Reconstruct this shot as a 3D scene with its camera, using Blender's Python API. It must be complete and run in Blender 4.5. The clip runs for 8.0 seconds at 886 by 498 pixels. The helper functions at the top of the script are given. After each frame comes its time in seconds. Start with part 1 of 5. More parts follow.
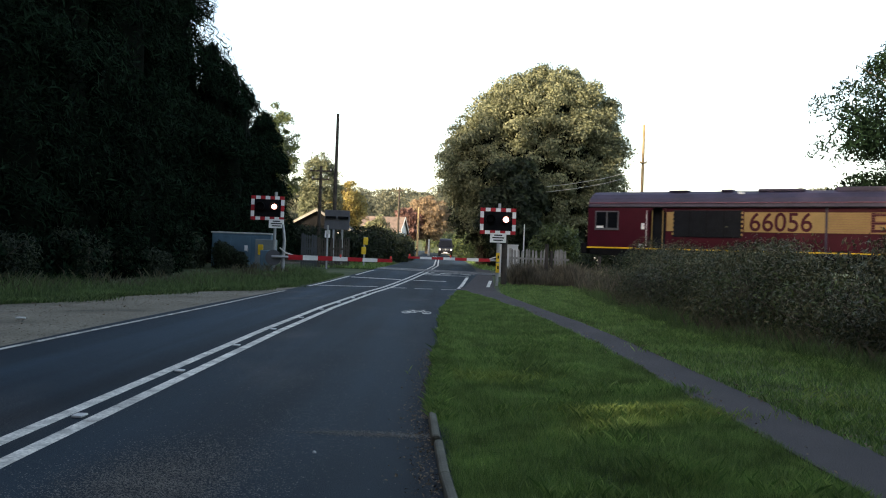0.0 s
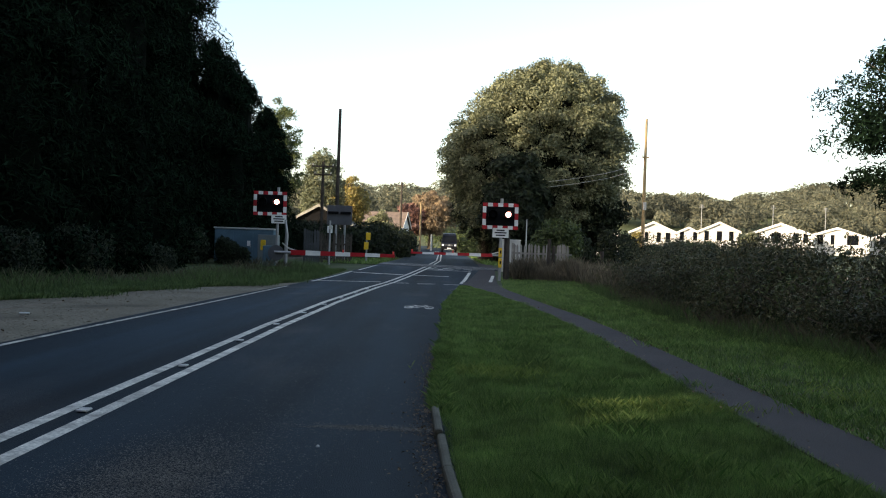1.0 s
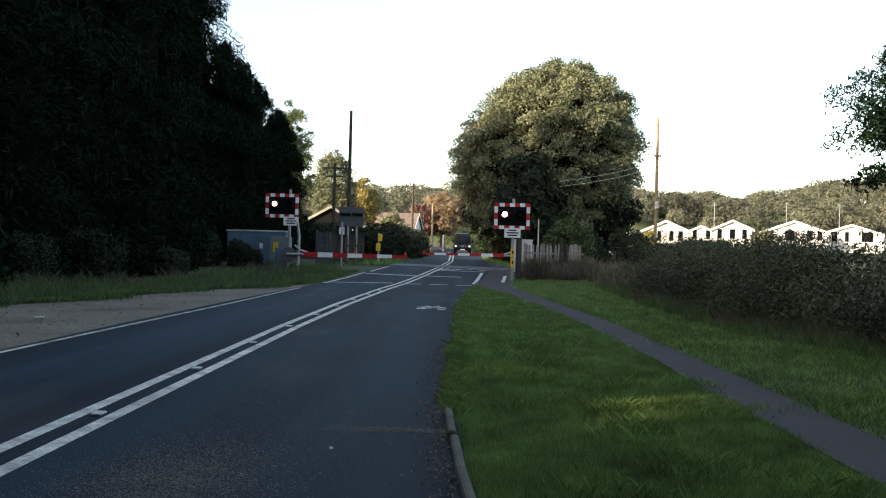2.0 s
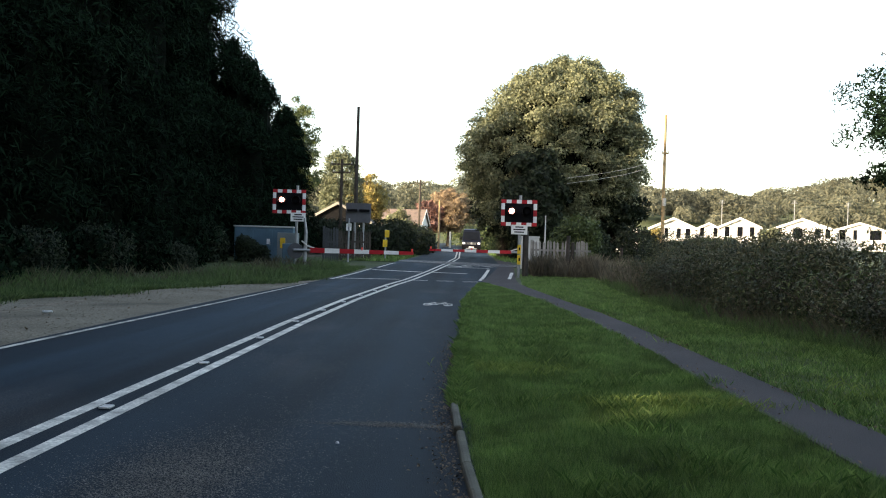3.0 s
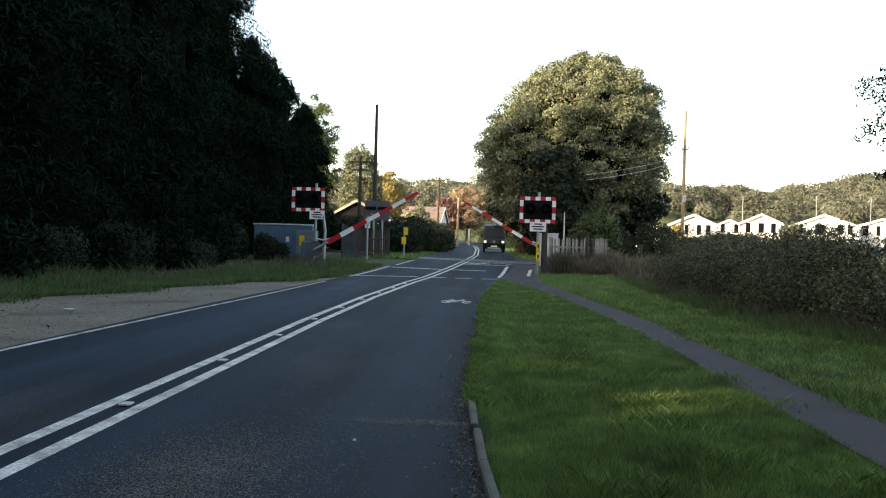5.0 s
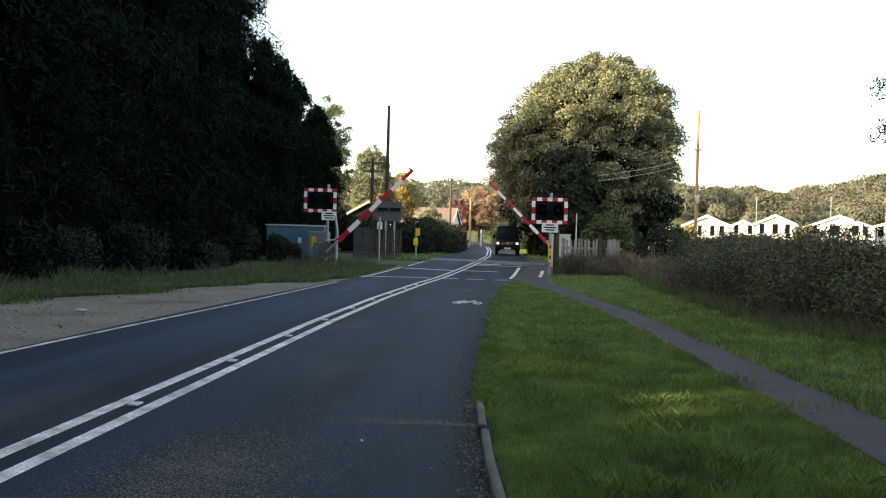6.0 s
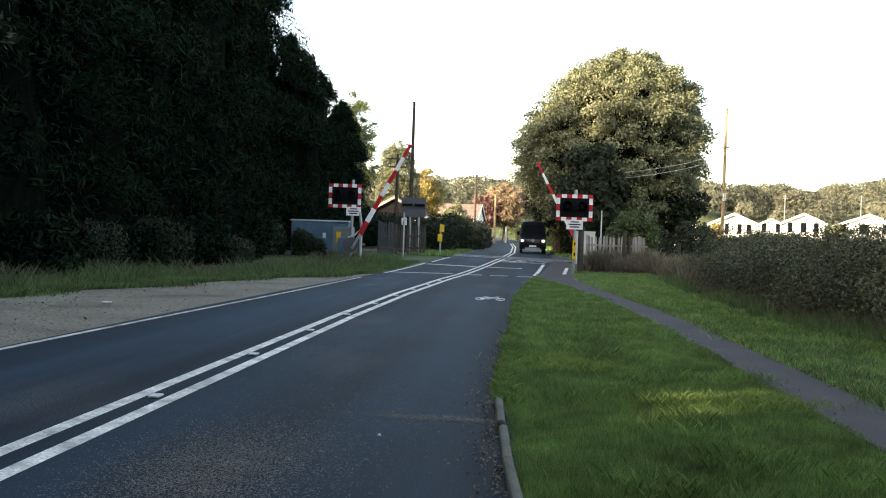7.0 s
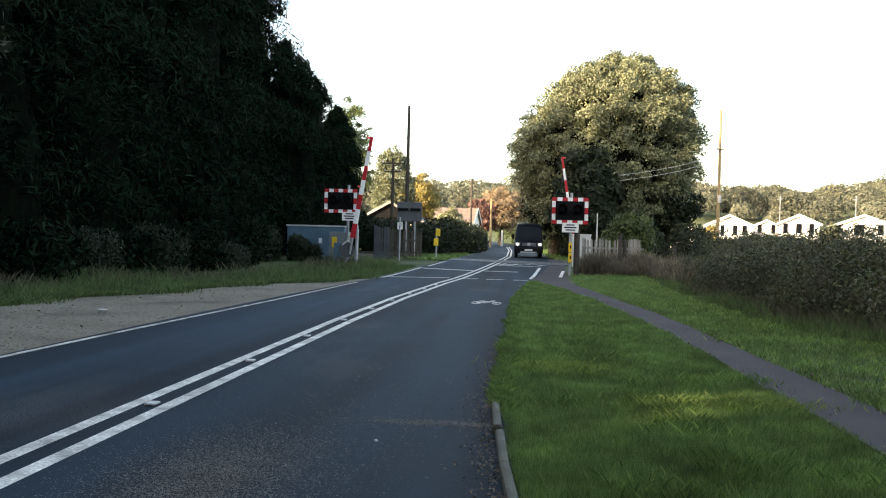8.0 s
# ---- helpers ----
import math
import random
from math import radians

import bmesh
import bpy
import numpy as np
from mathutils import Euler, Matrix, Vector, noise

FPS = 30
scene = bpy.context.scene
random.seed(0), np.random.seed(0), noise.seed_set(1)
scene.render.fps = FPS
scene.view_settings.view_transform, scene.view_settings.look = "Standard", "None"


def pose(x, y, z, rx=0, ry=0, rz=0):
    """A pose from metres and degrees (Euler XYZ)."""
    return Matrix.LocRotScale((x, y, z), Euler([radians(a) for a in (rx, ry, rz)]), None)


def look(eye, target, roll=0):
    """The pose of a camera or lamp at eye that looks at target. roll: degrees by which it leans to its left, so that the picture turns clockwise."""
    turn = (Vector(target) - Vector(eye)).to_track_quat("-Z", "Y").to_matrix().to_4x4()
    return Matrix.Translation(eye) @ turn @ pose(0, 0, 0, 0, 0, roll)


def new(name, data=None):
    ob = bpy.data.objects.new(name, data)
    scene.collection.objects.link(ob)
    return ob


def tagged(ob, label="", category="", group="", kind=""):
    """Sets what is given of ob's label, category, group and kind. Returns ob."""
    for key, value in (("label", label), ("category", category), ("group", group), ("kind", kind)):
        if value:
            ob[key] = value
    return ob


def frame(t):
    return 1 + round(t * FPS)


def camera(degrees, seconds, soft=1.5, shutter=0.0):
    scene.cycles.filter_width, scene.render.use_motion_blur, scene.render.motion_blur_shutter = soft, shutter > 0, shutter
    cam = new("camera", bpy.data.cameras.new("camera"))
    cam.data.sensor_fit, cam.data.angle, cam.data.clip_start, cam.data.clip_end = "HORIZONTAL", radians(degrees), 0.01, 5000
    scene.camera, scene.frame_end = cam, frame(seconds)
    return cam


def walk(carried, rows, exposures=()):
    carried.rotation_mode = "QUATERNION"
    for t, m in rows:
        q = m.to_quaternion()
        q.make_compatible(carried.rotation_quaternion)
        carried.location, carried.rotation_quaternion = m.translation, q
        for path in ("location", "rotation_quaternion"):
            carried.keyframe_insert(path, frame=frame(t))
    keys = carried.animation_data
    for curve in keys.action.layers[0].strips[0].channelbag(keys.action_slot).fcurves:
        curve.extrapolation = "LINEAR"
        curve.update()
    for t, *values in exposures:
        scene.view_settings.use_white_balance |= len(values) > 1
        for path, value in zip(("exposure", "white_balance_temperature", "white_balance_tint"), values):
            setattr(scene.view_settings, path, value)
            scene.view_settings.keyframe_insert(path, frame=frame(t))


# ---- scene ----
cam = camera(53.0, 8.0, soft=1.1, shutter=0.15)
walk(cam, [
    (0.0, pose(0.000, 0.037, 1.302, 90.286, -2.098, -0.031)),
    (0.5, pose(-0.003, 0.028, 1.300, 90.255, -1.947, 0.054)),
    (1.0, pose(-0.000, 0.021, 1.299, 89.969, -2.012, 0.127)),
    (1.5, pose(0.000, 0.014, 1.296, 89.905, -1.911, 0.117)),
    (2.0, pose(0.003, 0.027, 1.301, 89.983, -1.512, 0.903)),
    (2.2, pose(0.005, 0.011, 1.304, 89.693, -1.362, 1.115)),
    (3.3, pose(0.002, 0.024, 1.295, 89.758, -2.062, 1.445)),
    (3.5, pose(-0.002, 0.036, 1.296, 89.734, -2.243, 1.487)),
    (4.0, pose(0.005, 0.030, 1.299, 89.802, -1.704, 1.859)),
    (4.5, pose(0.010, 0.028, 1.294, 89.807, -1.437, 2.217)),
    (4.7, pose(0.017, 0.015, 1.301, 89.512, -1.462, 2.369)),
    (5.8, pose(0.040, 0.037, 1.288, 89.664, -1.668, 3.072)),
    (6.0, pose(0.054, 0.034, 1.295, 89.582, -1.576, 3.374)),
    (6.2, pose(0.059, 0.044, 1.293, 90.096, -2.259, 3.682)),
    (6.3, pose(0.063, 0.044, 1.294, 89.530, -2.170, 4.510)),
    (6.4, pose(0.068, 0.043, 1.294, 89.050, -2.081, 5.240)),
    (6.5, pose(0.072, 0.043, 1.295, 89.307, -1.993, 5.862)),
    (6.6, pose(0.075, 0.047, 1.293, 89.360, -1.995, 5.900)),
    (6.7, pose(0.078, 0.051, 1.291, 89.370, -1.997, 5.530)),
    (6.8, pose(0.082, 0.055, 1.289, 89.220, -1.999, 5.130)),
    (6.9, pose(0.085, 0.060, 1.286, 89.170, -2.001, 4.930)),
    (7.0, pose(0.088, 0.064, 1.284, 89.302, -2.003, 4.977)),
    (7.5, pose(0.100, 0.037, 1.292, 89.117, -1.699, 4.512)),
    (8.0, pose(0.098, 0.049, 1.293, 89.565, -1.497, 4.734)),
], exposures=[(0.0, 1.9, 7700, 13), (0.5, 1.58, 7500, 12), (1.0, 1.49, 7400, 12), (1.8, 1.62, 7400, 12), (2.2, 1.86, 7500, 12), (3.5, 2.07, 7700, 12), (4.0, 1.82, 7700, 12), (4.5, 2.0, 7700, 12), (5.8, 2.12, 8000, 12), (6.5, 2.35, 8200, 13), (7.0, 2.52, 8100, 13), (8.0, 2.52, 8100, 13)])

# ---- world and sun ----
SUN_EL, SUN_FROM = radians(18.5), (-0.80, -0.60)
world = bpy.data.worlds.new("world")
scene.world = world
world.use_nodes = True
wn = world.node_tree
sky = wn.nodes.new("ShaderNodeTexSky")
sky.sky_type, sky.sun_disc = "NISHITA", False
sky.sun_elevation = SUN_EL
sky.sun_rotation = math.atan2(SUN_FROM[0], SUN_FROM[1])
sky.air_density, sky.dust_density, sky.ozone_density = 1.0, 2.0, 1.0
wn.nodes["Background"].inputs["Strength"].default_value = 0.15
wn.links.new(sky.outputs[0], wn.nodes["Background"].inputs["Color"])
sun = new("sun", bpy.data.lights.new("sun", "SUN"))
sun.data.energy, sun.data.angle, sun.data.color = 2.8, radians(0.6), (1.0, 0.90, 0.74)
sun.matrix_world = look((SUN_FROM[0] * 60, SUN_FROM[1] * 60, 60 * math.tan(SUN_EL)), (0, 0, 0))


# ---- materials ----
def mat(name, color, rough=0.8, metal=0.0, vary=0.25, scale=3.0, fine=60.0, bump=0.25, per=0.0, island=0.0, spec=0.4, through_light=0.0, tint=None):
    """A surface with stains at one scale, grain at a second, and relief. per: spread from object to object; island: from leaf to leaf."""
    m = bpy.data.materials.new(name)
    m.use_nodes = True
    nt = m.node_tree
    b = nt.nodes["Principled BSDF"]
    b.inputs["Roughness"].default_value, b.inputs["Metallic"].default_value = rough, metal
    b.inputs["Specular IOR Level"].default_value = spec
    co = nt.nodes.new("ShaderNodeTexCoord")

    def noise_tex(s, detail):
        n = nt.nodes.new("ShaderNodeTexNoise")
        n.inputs["Scale"].default_value, n.inputs["Detail"].default_value = s, detail
        nt.links.new(co.outputs["Object"], n.inputs["Vector"])
        return n.outputs["Fac"]

    def ramp(fac, lo, hi):
        r = nt.nodes.new("ShaderNodeMapRange")
        r.inputs["From Min"].default_value, r.inputs["From Max"].default_value = 0.25, 0.75
        r.inputs["To Min"].default_value, r.inputs["To Max"].default_value = lo, hi
        nt.links.new(fac, r.inputs["Value"])
        return r.outputs["Result"]

    def times(a, c):
        n = nt.nodes.new("ShaderNodeMath")
        n.operation = "MULTIPLY"
        nt.links.new(a, n.inputs[0])
        nt.links.new(c, n.inputs[1])
        return n.outputs[0]

    big, small = noise_tex(scale, 4), noise_tex(fine, 3)
    value = times(ramp(big, 1 - vary, 1 + vary), ramp(small, 1 - vary * 0.7, 1 + vary * 0.7))
    if per:
        info = nt.nodes.new("ShaderNodeObjectInfo")
        r = nt.nodes.new("ShaderNodeMapRange")
        r.inputs["To Min"].default_value, r.inputs["To Max"].default_value = 1 - per, 1 + per
        nt.links.new(info.outputs["Random"], r.inputs["Value"])
        value = times(value, r.outputs["Result"])
    isl = None
    if island:
        geo = nt.nodes.new("ShaderNodeNewGeometry")
        isl = geo.outputs["Random Per Island"]
        r = nt.nodes.new("ShaderNodeMapRange")
        r.inputs["To Min"].default_value, r.inputs["To Max"].default_value = 1 - island, 1 + island
        nt.links.new(isl, r.inputs["Value"])
        value = times(value, r.outputs["Result"])
    base = nt.nodes.new("ShaderNodeMix")
    base.data_type = "RGBA"
    base.inputs[6].default_value = (*color, 1)
    base.inputs[7].default_value = (*(tint or color), 1)
    if tint:
        nt.links.new(isl if isl else ramp(big, 0, 1), base.inputs[0])
    scl = nt.nodes.new("ShaderNodeVectorMath")
    scl.operation = "SCALE"
    nt.links.new(base.outputs[2], scl.inputs[0])
    nt.links.new(value, scl.inputs["Scale"])
    nt.links.new(scl.outputs[0], b.inputs["Base Color"])
    if bump:
        bp = nt.nodes.new("ShaderNodeBump")
        bp.inputs["Strength"].default_value, bp.inputs["Distance"].default_value = bump, 0.02
        nt.links.new(small, bp.inputs["Height"])
        nt.links.new(bp.outputs[0], b.inputs["Normal"])
    if through_light:
        tr = nt.nodes.new("ShaderNodeBsdfTranslucent")
        nt.links.new(scl.outputs[0], tr.inputs["Color"])
        mx = nt.nodes.new("ShaderNodeMixShader")
        mx.inputs[0].default_value = through_light
        nt.links.new(b.outputs[0], mx.inputs[1])
        nt.links.new(tr.outputs[0], mx.inputs[2])
        nt.links.new(mx.outputs[0], nt.nodes["Material Output"].inputs["Surface"])
    return m


def glow(name, color, power):
    m = bpy.data.materials.new(name)
    m.use_nodes = True
    b = m.node_tree.nodes["Principled BSDF"]
    b.inputs["Base Color"].default_value = (*color, 1)
    b.inputs["Emission Color"].default_value = (*color, 1)
    b.inputs["Emission Strength"].default_value = power
    return m


def asphalt_mat():
    """Worn asphalt: fine stone grain, streaks along the wheel tracks, pale rubbed patches."""
    m = bpy.data.materials.new("asphalt")
    m.use_nodes = True
    nt = m.node_tree
    b = nt.nodes["Principled BSDF"]
    b.inputs["Roughness"].default_value, b.inputs["Specular IOR Level"].default_value = 0.8, 0.18
    co = nt.nodes.new("ShaderNodeTexCoord")

    def tex(scale, stretch, lo, hi, to_lo, to_hi, detail=4):
        mp = nt.nodes.new("ShaderNodeMapping")
        mp.inputs["Scale"].default_value = stretch
        nt.links.new(co.outputs["Object"], mp.inputs["Vector"])
        n = nt.nodes.new("ShaderNodeTexNoise")
        n.inputs["Scale"].default_value, n.inputs["Detail"].default_value = scale, detail
        nt.links.new(mp.outputs[0], n.inputs["Vector"])
        r = nt.nodes.new("ShaderNodeMapRange")
        for key, v in zip(("From Min", "From Max", "To Min", "To Max"), (lo, hi, to_lo, to_hi)):
            r.inputs[key].default_value = v
        nt.links.new(n.outputs["Fac"], r.inputs["Value"])
        return r.outputs["Result"]

    def times(a, c):
        n = nt.nodes.new("ShaderNodeMath")
        n.operation = "MULTIPLY"
        nt.links.new(a, n.inputs[0])
        nt.links.new(c, n.inputs[1])
        return n.outputs[0]

    streak = tex(1.1, (1, 0.035, 1), 0.32, 0.68, 0.42, 1.65)
    blotch = tex(0.35, (1, 0.6, 1), 0.3, 0.7, 0.8, 1.2)
    grain = tex(110, (1, 1, 1), 0.25, 0.75, 0.65, 1.4, 2)
    # the wheel track of the far lane is rubbed paler, its edge is dark with oil and dust
    xyz = nt.nodes.new("ShaderNodeSeparateXYZ")
    nt.links.new(co.outputs["Object"], xyz.inputs[0])
    off = nt.nodes.new("ShaderNodeMath")
    off.operation = "ADD"
    off.inputs[1].default_value = 3.75
    nt.links.new(xyz.outputs["X"], off.inputs[0])
    side = nt.nodes.new("ShaderNodeMath")
    side.operation = "ABSOLUTE"
    nt.links.new(off.outputs[0], side.inputs[0])
    track = nt.nodes.new("ShaderNodeMapRange")
    track.interpolation_type = "SMOOTHSTEP"
    for key, v in zip(("From Min", "From Max", "To Min", "To Max"), (0.15, 0.95, 1.28, 0.85)):
        track.inputs[key].default_value = v
    nt.links.new(side.outputs[0], track.inputs["Value"])
    streak = times(streak, track.outputs["Result"])
    patch = times(tex(0.55, (1.3, 0.5, 1), 0.55, 0.68, 0, 1, 6), tex(60, (1, 1, 1), 0.42, 0.62, 0, 1, 2))
    mix = nt.nodes.new("ShaderNodeMix")
    mix.data_type = "RGBA"
    mix.inputs[6].default_value = (0.0106, 0.0226, 0.0325, 1)
    mix.inputs[7].default_value = (0.060, 0.060, 0.060, 1)
    nt.links.new(patch, mix.inputs[0])
    scl = nt.nodes.new("ShaderNodeVectorMath")
    scl.operation = "SCALE"
    nt.links.new(mix.outputs[2], scl.inputs[0])
    nt.links.new(times(times(streak, blotch), grain), scl.inputs["Scale"])
    nt.links.new(scl.outputs[0], b.inputs["Base Color"])
    bp = nt.nodes.new("ShaderNodeBump")
    bp.inputs["Strength"].default_value, bp.inputs["Distance"].default_value = 0.5, 0.01
    nt.links.new(grain, bp.inputs["Height"])
    nt.links.new(bp.outputs[0], b.inputs["Normal"])
    return m


M = {
    "asphalt": asphalt_mat(),
    "deck": mat("deck", (0.040, 0.041, 0.044), 0.7, vary=0.3, scale=1.2, fine=40),
    "path": mat("path", (0.041, 0.033, 0.031), 0.9, vary=0.3, scale=0.9, fine=70, bump=0.5),
    "gravel": mat("gravel", (0.262, 0.222, 0.158), 0.95, vary=0.75, scale=0.55, fine=34, bump=0.9, tint=(0.11, 0.10, 0.075)),
    "line": mat("road_paint", (0.56, 0.54, 0.48), 0.8, vary=0.55, scale=5, fine=45, bump=0.4),
    "earth": mat("earth", (0.040, 0.075, 0.018), 0.95, vary=0.5, scale=0.35, fine=9, bump=0.7, tint=(0.06, 0.06, 0.025)),
    "kerb": mat("kerb_concrete", (0.085, 0.082, 0.060), 0.9, vary=0.35, scale=3, fine=50, per=0.15),
    "blade": mat("grass_blade", (0.086, 0.202, 0.040), 0.6, vary=0.5, scale=1.4, fine=5, bump=0, island=0.42, through_light=0.3, tint=(0.190, 0.252, 0.078)),
    "dry": mat("dry_grass", (0.120, 0.098, 0.064), 0.7, vary=0.2, scale=0.7, fine=5, bump=0, island=0.4, through_light=0.25, tint=(0.075, 0.078, 0.040)),
    # far darker than real needles: the trees' shade is put into this colour
    "conifer": mat("shaded_spray", (0.0045, 0.010, 0.006), 0.9, vary=0.3, scale=0.3, fine=3, bump=0, island=0.5, spec=0.02, tint=(0.008, 0.017, 0.009)),
    "oak": mat("oak_leaf", (0.130, 0.146, 0.076), 0.6, vary=0.2, scale=0.25, fine=2, bump=0, island=0.4, through_light=0.2, tint=(0.200, 0.206, 0.116)),
    "leaf": mat("green_leaf", (0.045, 0.075, 0.022), 0.6, vary=0.2, scale=0.3, fine=2, bump=0, island=0.45, through_light=0.2, tint=(0.075, 0.095, 0.03)),
    "feather": mat("pale_leaf", (0.085, 0.106, 0.058), 0.7, vary=0.25, scale=0.4, fine=2, bump=0, island=0.45, through_light=0.1, tint=(0.120, 0.130, 0.078)),
    # darkened copy of the green leaf, with shade in the colour
    "shadeleaf": mat("shade_leaf", (0.011, 0.020, 0.009), 0.8, vary=0.2, scale=0.3, fine=2, bump=0, island=0.45, through_light=0.15, tint=(0.022, 0.032, 0.013)),
    "bramble": mat("bramble_leaf", (0.043, 0.068, 0.024), 0.6, vary=0.6, scale=0.7, fine=3, bump=0, island=0.55, through_light=0.15, tint=(0.076, 0.066, 0.033)),
    "gold": mat("golden_leaf", (0.25, 0.185, 0.06), 0.6, vary=0.25, scale=0.5, fine=3, bump=0, island=0.4, through_light=0.3, tint=(0.22, 0.19, 0.06)),
    "rust": mat("russet_leaf", (0.27, 0.195, 0.125), 0.6, vary=0.25, scale=0.5, fine=3, bump=0, island=0.4, through_light=0.25, tint=(0.21, 0.155, 0.095)),
    "steel_grey": mat("grey_green_paint", (0.16, 0.19, 0.20), 0.6, vary=0.2, scale=1.5, fine=30, bump=0.08),
    "dull_steel": mat("dull_steel", (0.055, 0.060, 0.066), 0.6, 0.3, vary=0.3, scale=2, fine=30, bump=0.1),
    "worn_line": mat("worn_road_paint", (0.44, 0.42, 0.37), 0.85, vary=0.7, scale=4, fine=45, bump=0.4),
    # for yellowing tufts and for the painted part of the sun fleck
    "yellowing": mat("yellow_sunlit_blade", (0.19, 0.29, 0.055), 0.6, vary=0.3, scale=3, fine=9, bump=0, island=0.4, through_light=0.3, tint=(0.24, 0.29, 0.085)),
    "verge": mat("rough_verge_blade", (0.050, 0.115, 0.026), 0.7, vary=0.4, scale=0.8, fine=5, bump=0, island=0.45, through_light=0.25, tint=(0.108, 0.142, 0.050)),
    "straw": mat("dead_straw", (0.15, 0.125, 0.085), 0.8, vary=0.5, scale=0.6, fine=5, bump=0, island=0.4, through_light=0.25, tint=(0.15, 0.125, 0.085)),
    "stone": mat("rubbed_stone", (0.165, 0.155, 0.135), 0.9, vary=0.3, scale=4, fine=40, bump=0, island=0.5),
    "board_grey": mat("board_grey", (0.085, 0.088, 0.098), 0.7, vary=0.2, scale=2, fine=30, bump=0.05),
    "rut": mat("damp_rut", (0.19, 0.155, 0.11), 0.9, vary=0.5, scale=2.5, fine=25, bump=0.6),
    "copper_paint": mat("faded_red_line", (0.17, 0.06, 0.085), 0.6, vary=0.3, scale=2, fine=20, bump=0.05),
    "dead": mat("dead_leaf", (0.16, 0.11, 0.065), 0.8, vary=0.3, scale=3, fine=20, bump=0, island=0.4),
    # near-black stands for the shade deep inside the crowns
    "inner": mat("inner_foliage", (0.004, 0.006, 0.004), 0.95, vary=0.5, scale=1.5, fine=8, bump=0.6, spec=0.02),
    "copper": mat("copper_leaf", (0.12, 0.06, 0.05), 0.6, vary=0.25, scale=0.5, fine=3, bump=0, island=0.4, through_light=0.2),
    # leaf colour paled and greyed to hold the haze of distance
    "hazy_wood": mat("hazy_wood_leaf", (0.084, 0.096, 0.074), 0.9, vary=0.4, scale=0.045, fine=0.4, bump=0, island=0.25, through_light=0.25, spec=0.1, tint=(0.118, 0.119, 0.084)),
    "bark": mat("bark", (0.07, 0.055, 0.04), 0.95, vary=0.4, scale=2, fine=25, bump=0.9),
    "pole": mat("pole_wood", (0.30, 0.22, 0.12), 0.9, vary=0.3, scale=1.5, fine=30, bump=0.4),
    "dark_wood": mat("dark_post_wood", (0.055, 0.045, 0.036), 0.9, vary=0.35, scale=3, fine=40, bump=0.5),
    "grey_wood": mat("weathered_wood", (0.24, 0.23, 0.21), 0.9, vary=0.35, scale=3, fine=40, bump=0.5, per=0.2),
    "steel": mat("galvanised_steel", (0.34, 0.35, 0.36), 0.5, 0.5, vary=0.2, scale=3, fine=30, bump=0.1),
    "palepaint": mat("pale_grey_paint", (0.52, 0.51, 0.48), 0.55, vary=0.15, scale=2, fine=40, bump=0.08),
    "cabinet": mat("blue_grey_paint", (0.072, 0.140, 0.19), 0.6, vary=0.25, scale=1.5, fine=30, bump=0.1),
    "black": mat("matt_black_paint", (0.006, 0.006, 0.007), 0.85, vary=0.3, scale=3, fine=40, bump=0.1, spec=0.12),
    "red": mat("red_reflective", (0.42, 0.008, 0.016), 0.5, vary=0.12, scale=4, fine=40, bump=0.05),
    "white": mat("white_reflective", (0.78, 0.78, 0.76), 0.5, vary=0.1, scale=4, fine=40, bump=0.05),
    "yellow": mat("yellow_paint", (0.75, 0.48, 0.03), 0.5, vary=0.2, scale=5, fine=40, bump=0.1),
    "rail": mat("rail_steel", (0.30, 0.28, 0.26), 0.35, 0.8, vary=0.25, scale=3, fine=40, bump=0.1),
    "ballast": mat("ballast", (0.16, 0.14, 0.12), 0.95, vary=0.5, scale=3, fine=14, bump=1.0),
    "maroon": mat("maroon_paint", (0.047, 0.0030, 0.0105), 0.45, vary=0.2, scale=1.2, fine=25, bump=0.06, spec=0.18),
    "gold_paint": mat("gold_paint", (0.30, 0.195, 0.07), 0.5, vary=0.18, scale=1.2, fine=25, bump=0.06),
    "roof_grime": mat("sooty_roof_paint", (0.031, 0.023, 0.044), 0.6, vary=0.35, scale=1.5, fine=20, bump=0.2),
    "grille": mat("dark_grille", (0.009, 0.011, 0.015), 0.7, vary=0.3, scale=3, fine=50, bump=0.2, spec=0.12),
    "tyre": mat("tyre_rubber", (0.015, 0.015, 0.015), 0.85, vary=0.2, scale=6, fine=60),
    "glass": mat("dark_glass", (0.006, 0.007, 0.009), 0.12, vary=0.05, scale=2, fine=20, bump=0, spec=0.12),
    "vanpaint": mat("black_van_paint", (0.006, 0.007, 0.011), 0.3, vary=0.1, scale=1, fine=30, bump=0.02, spec=0.14),
    "render": mat("white_cladding", (0.66, 0.64, 0.60), 0.7, vary=0.06, scale=0.6, fine=12, bump=0.1),
    "brick": mat("red_brick", (0.27, 0.13, 0.09), 0.9, vary=0.3, scale=2, fine=25, bump=0.4),
    "tile": mat("roof_tile", (0.15, 0.112, 0.092), 0.85, vary=0.3, scale=1.5, fine=12, bump=0.5),
    "pale_tile": mat("pale_roof_sheet", (0.27, 0.24, 0.20), 0.8, vary=0.15, scale=1.5, fine=12, bump=0.2),
    "lamp_on": glow("lit_red_lamp", (1.0, 0.42, 0.38), 3.0),
    "bulb": glow("small_red_lamp", (0.6, 0.05, 0.04), 0.05),
    "head": glow("headlamp_light", (0.9, 0.92, 1.0), 0.45),
}


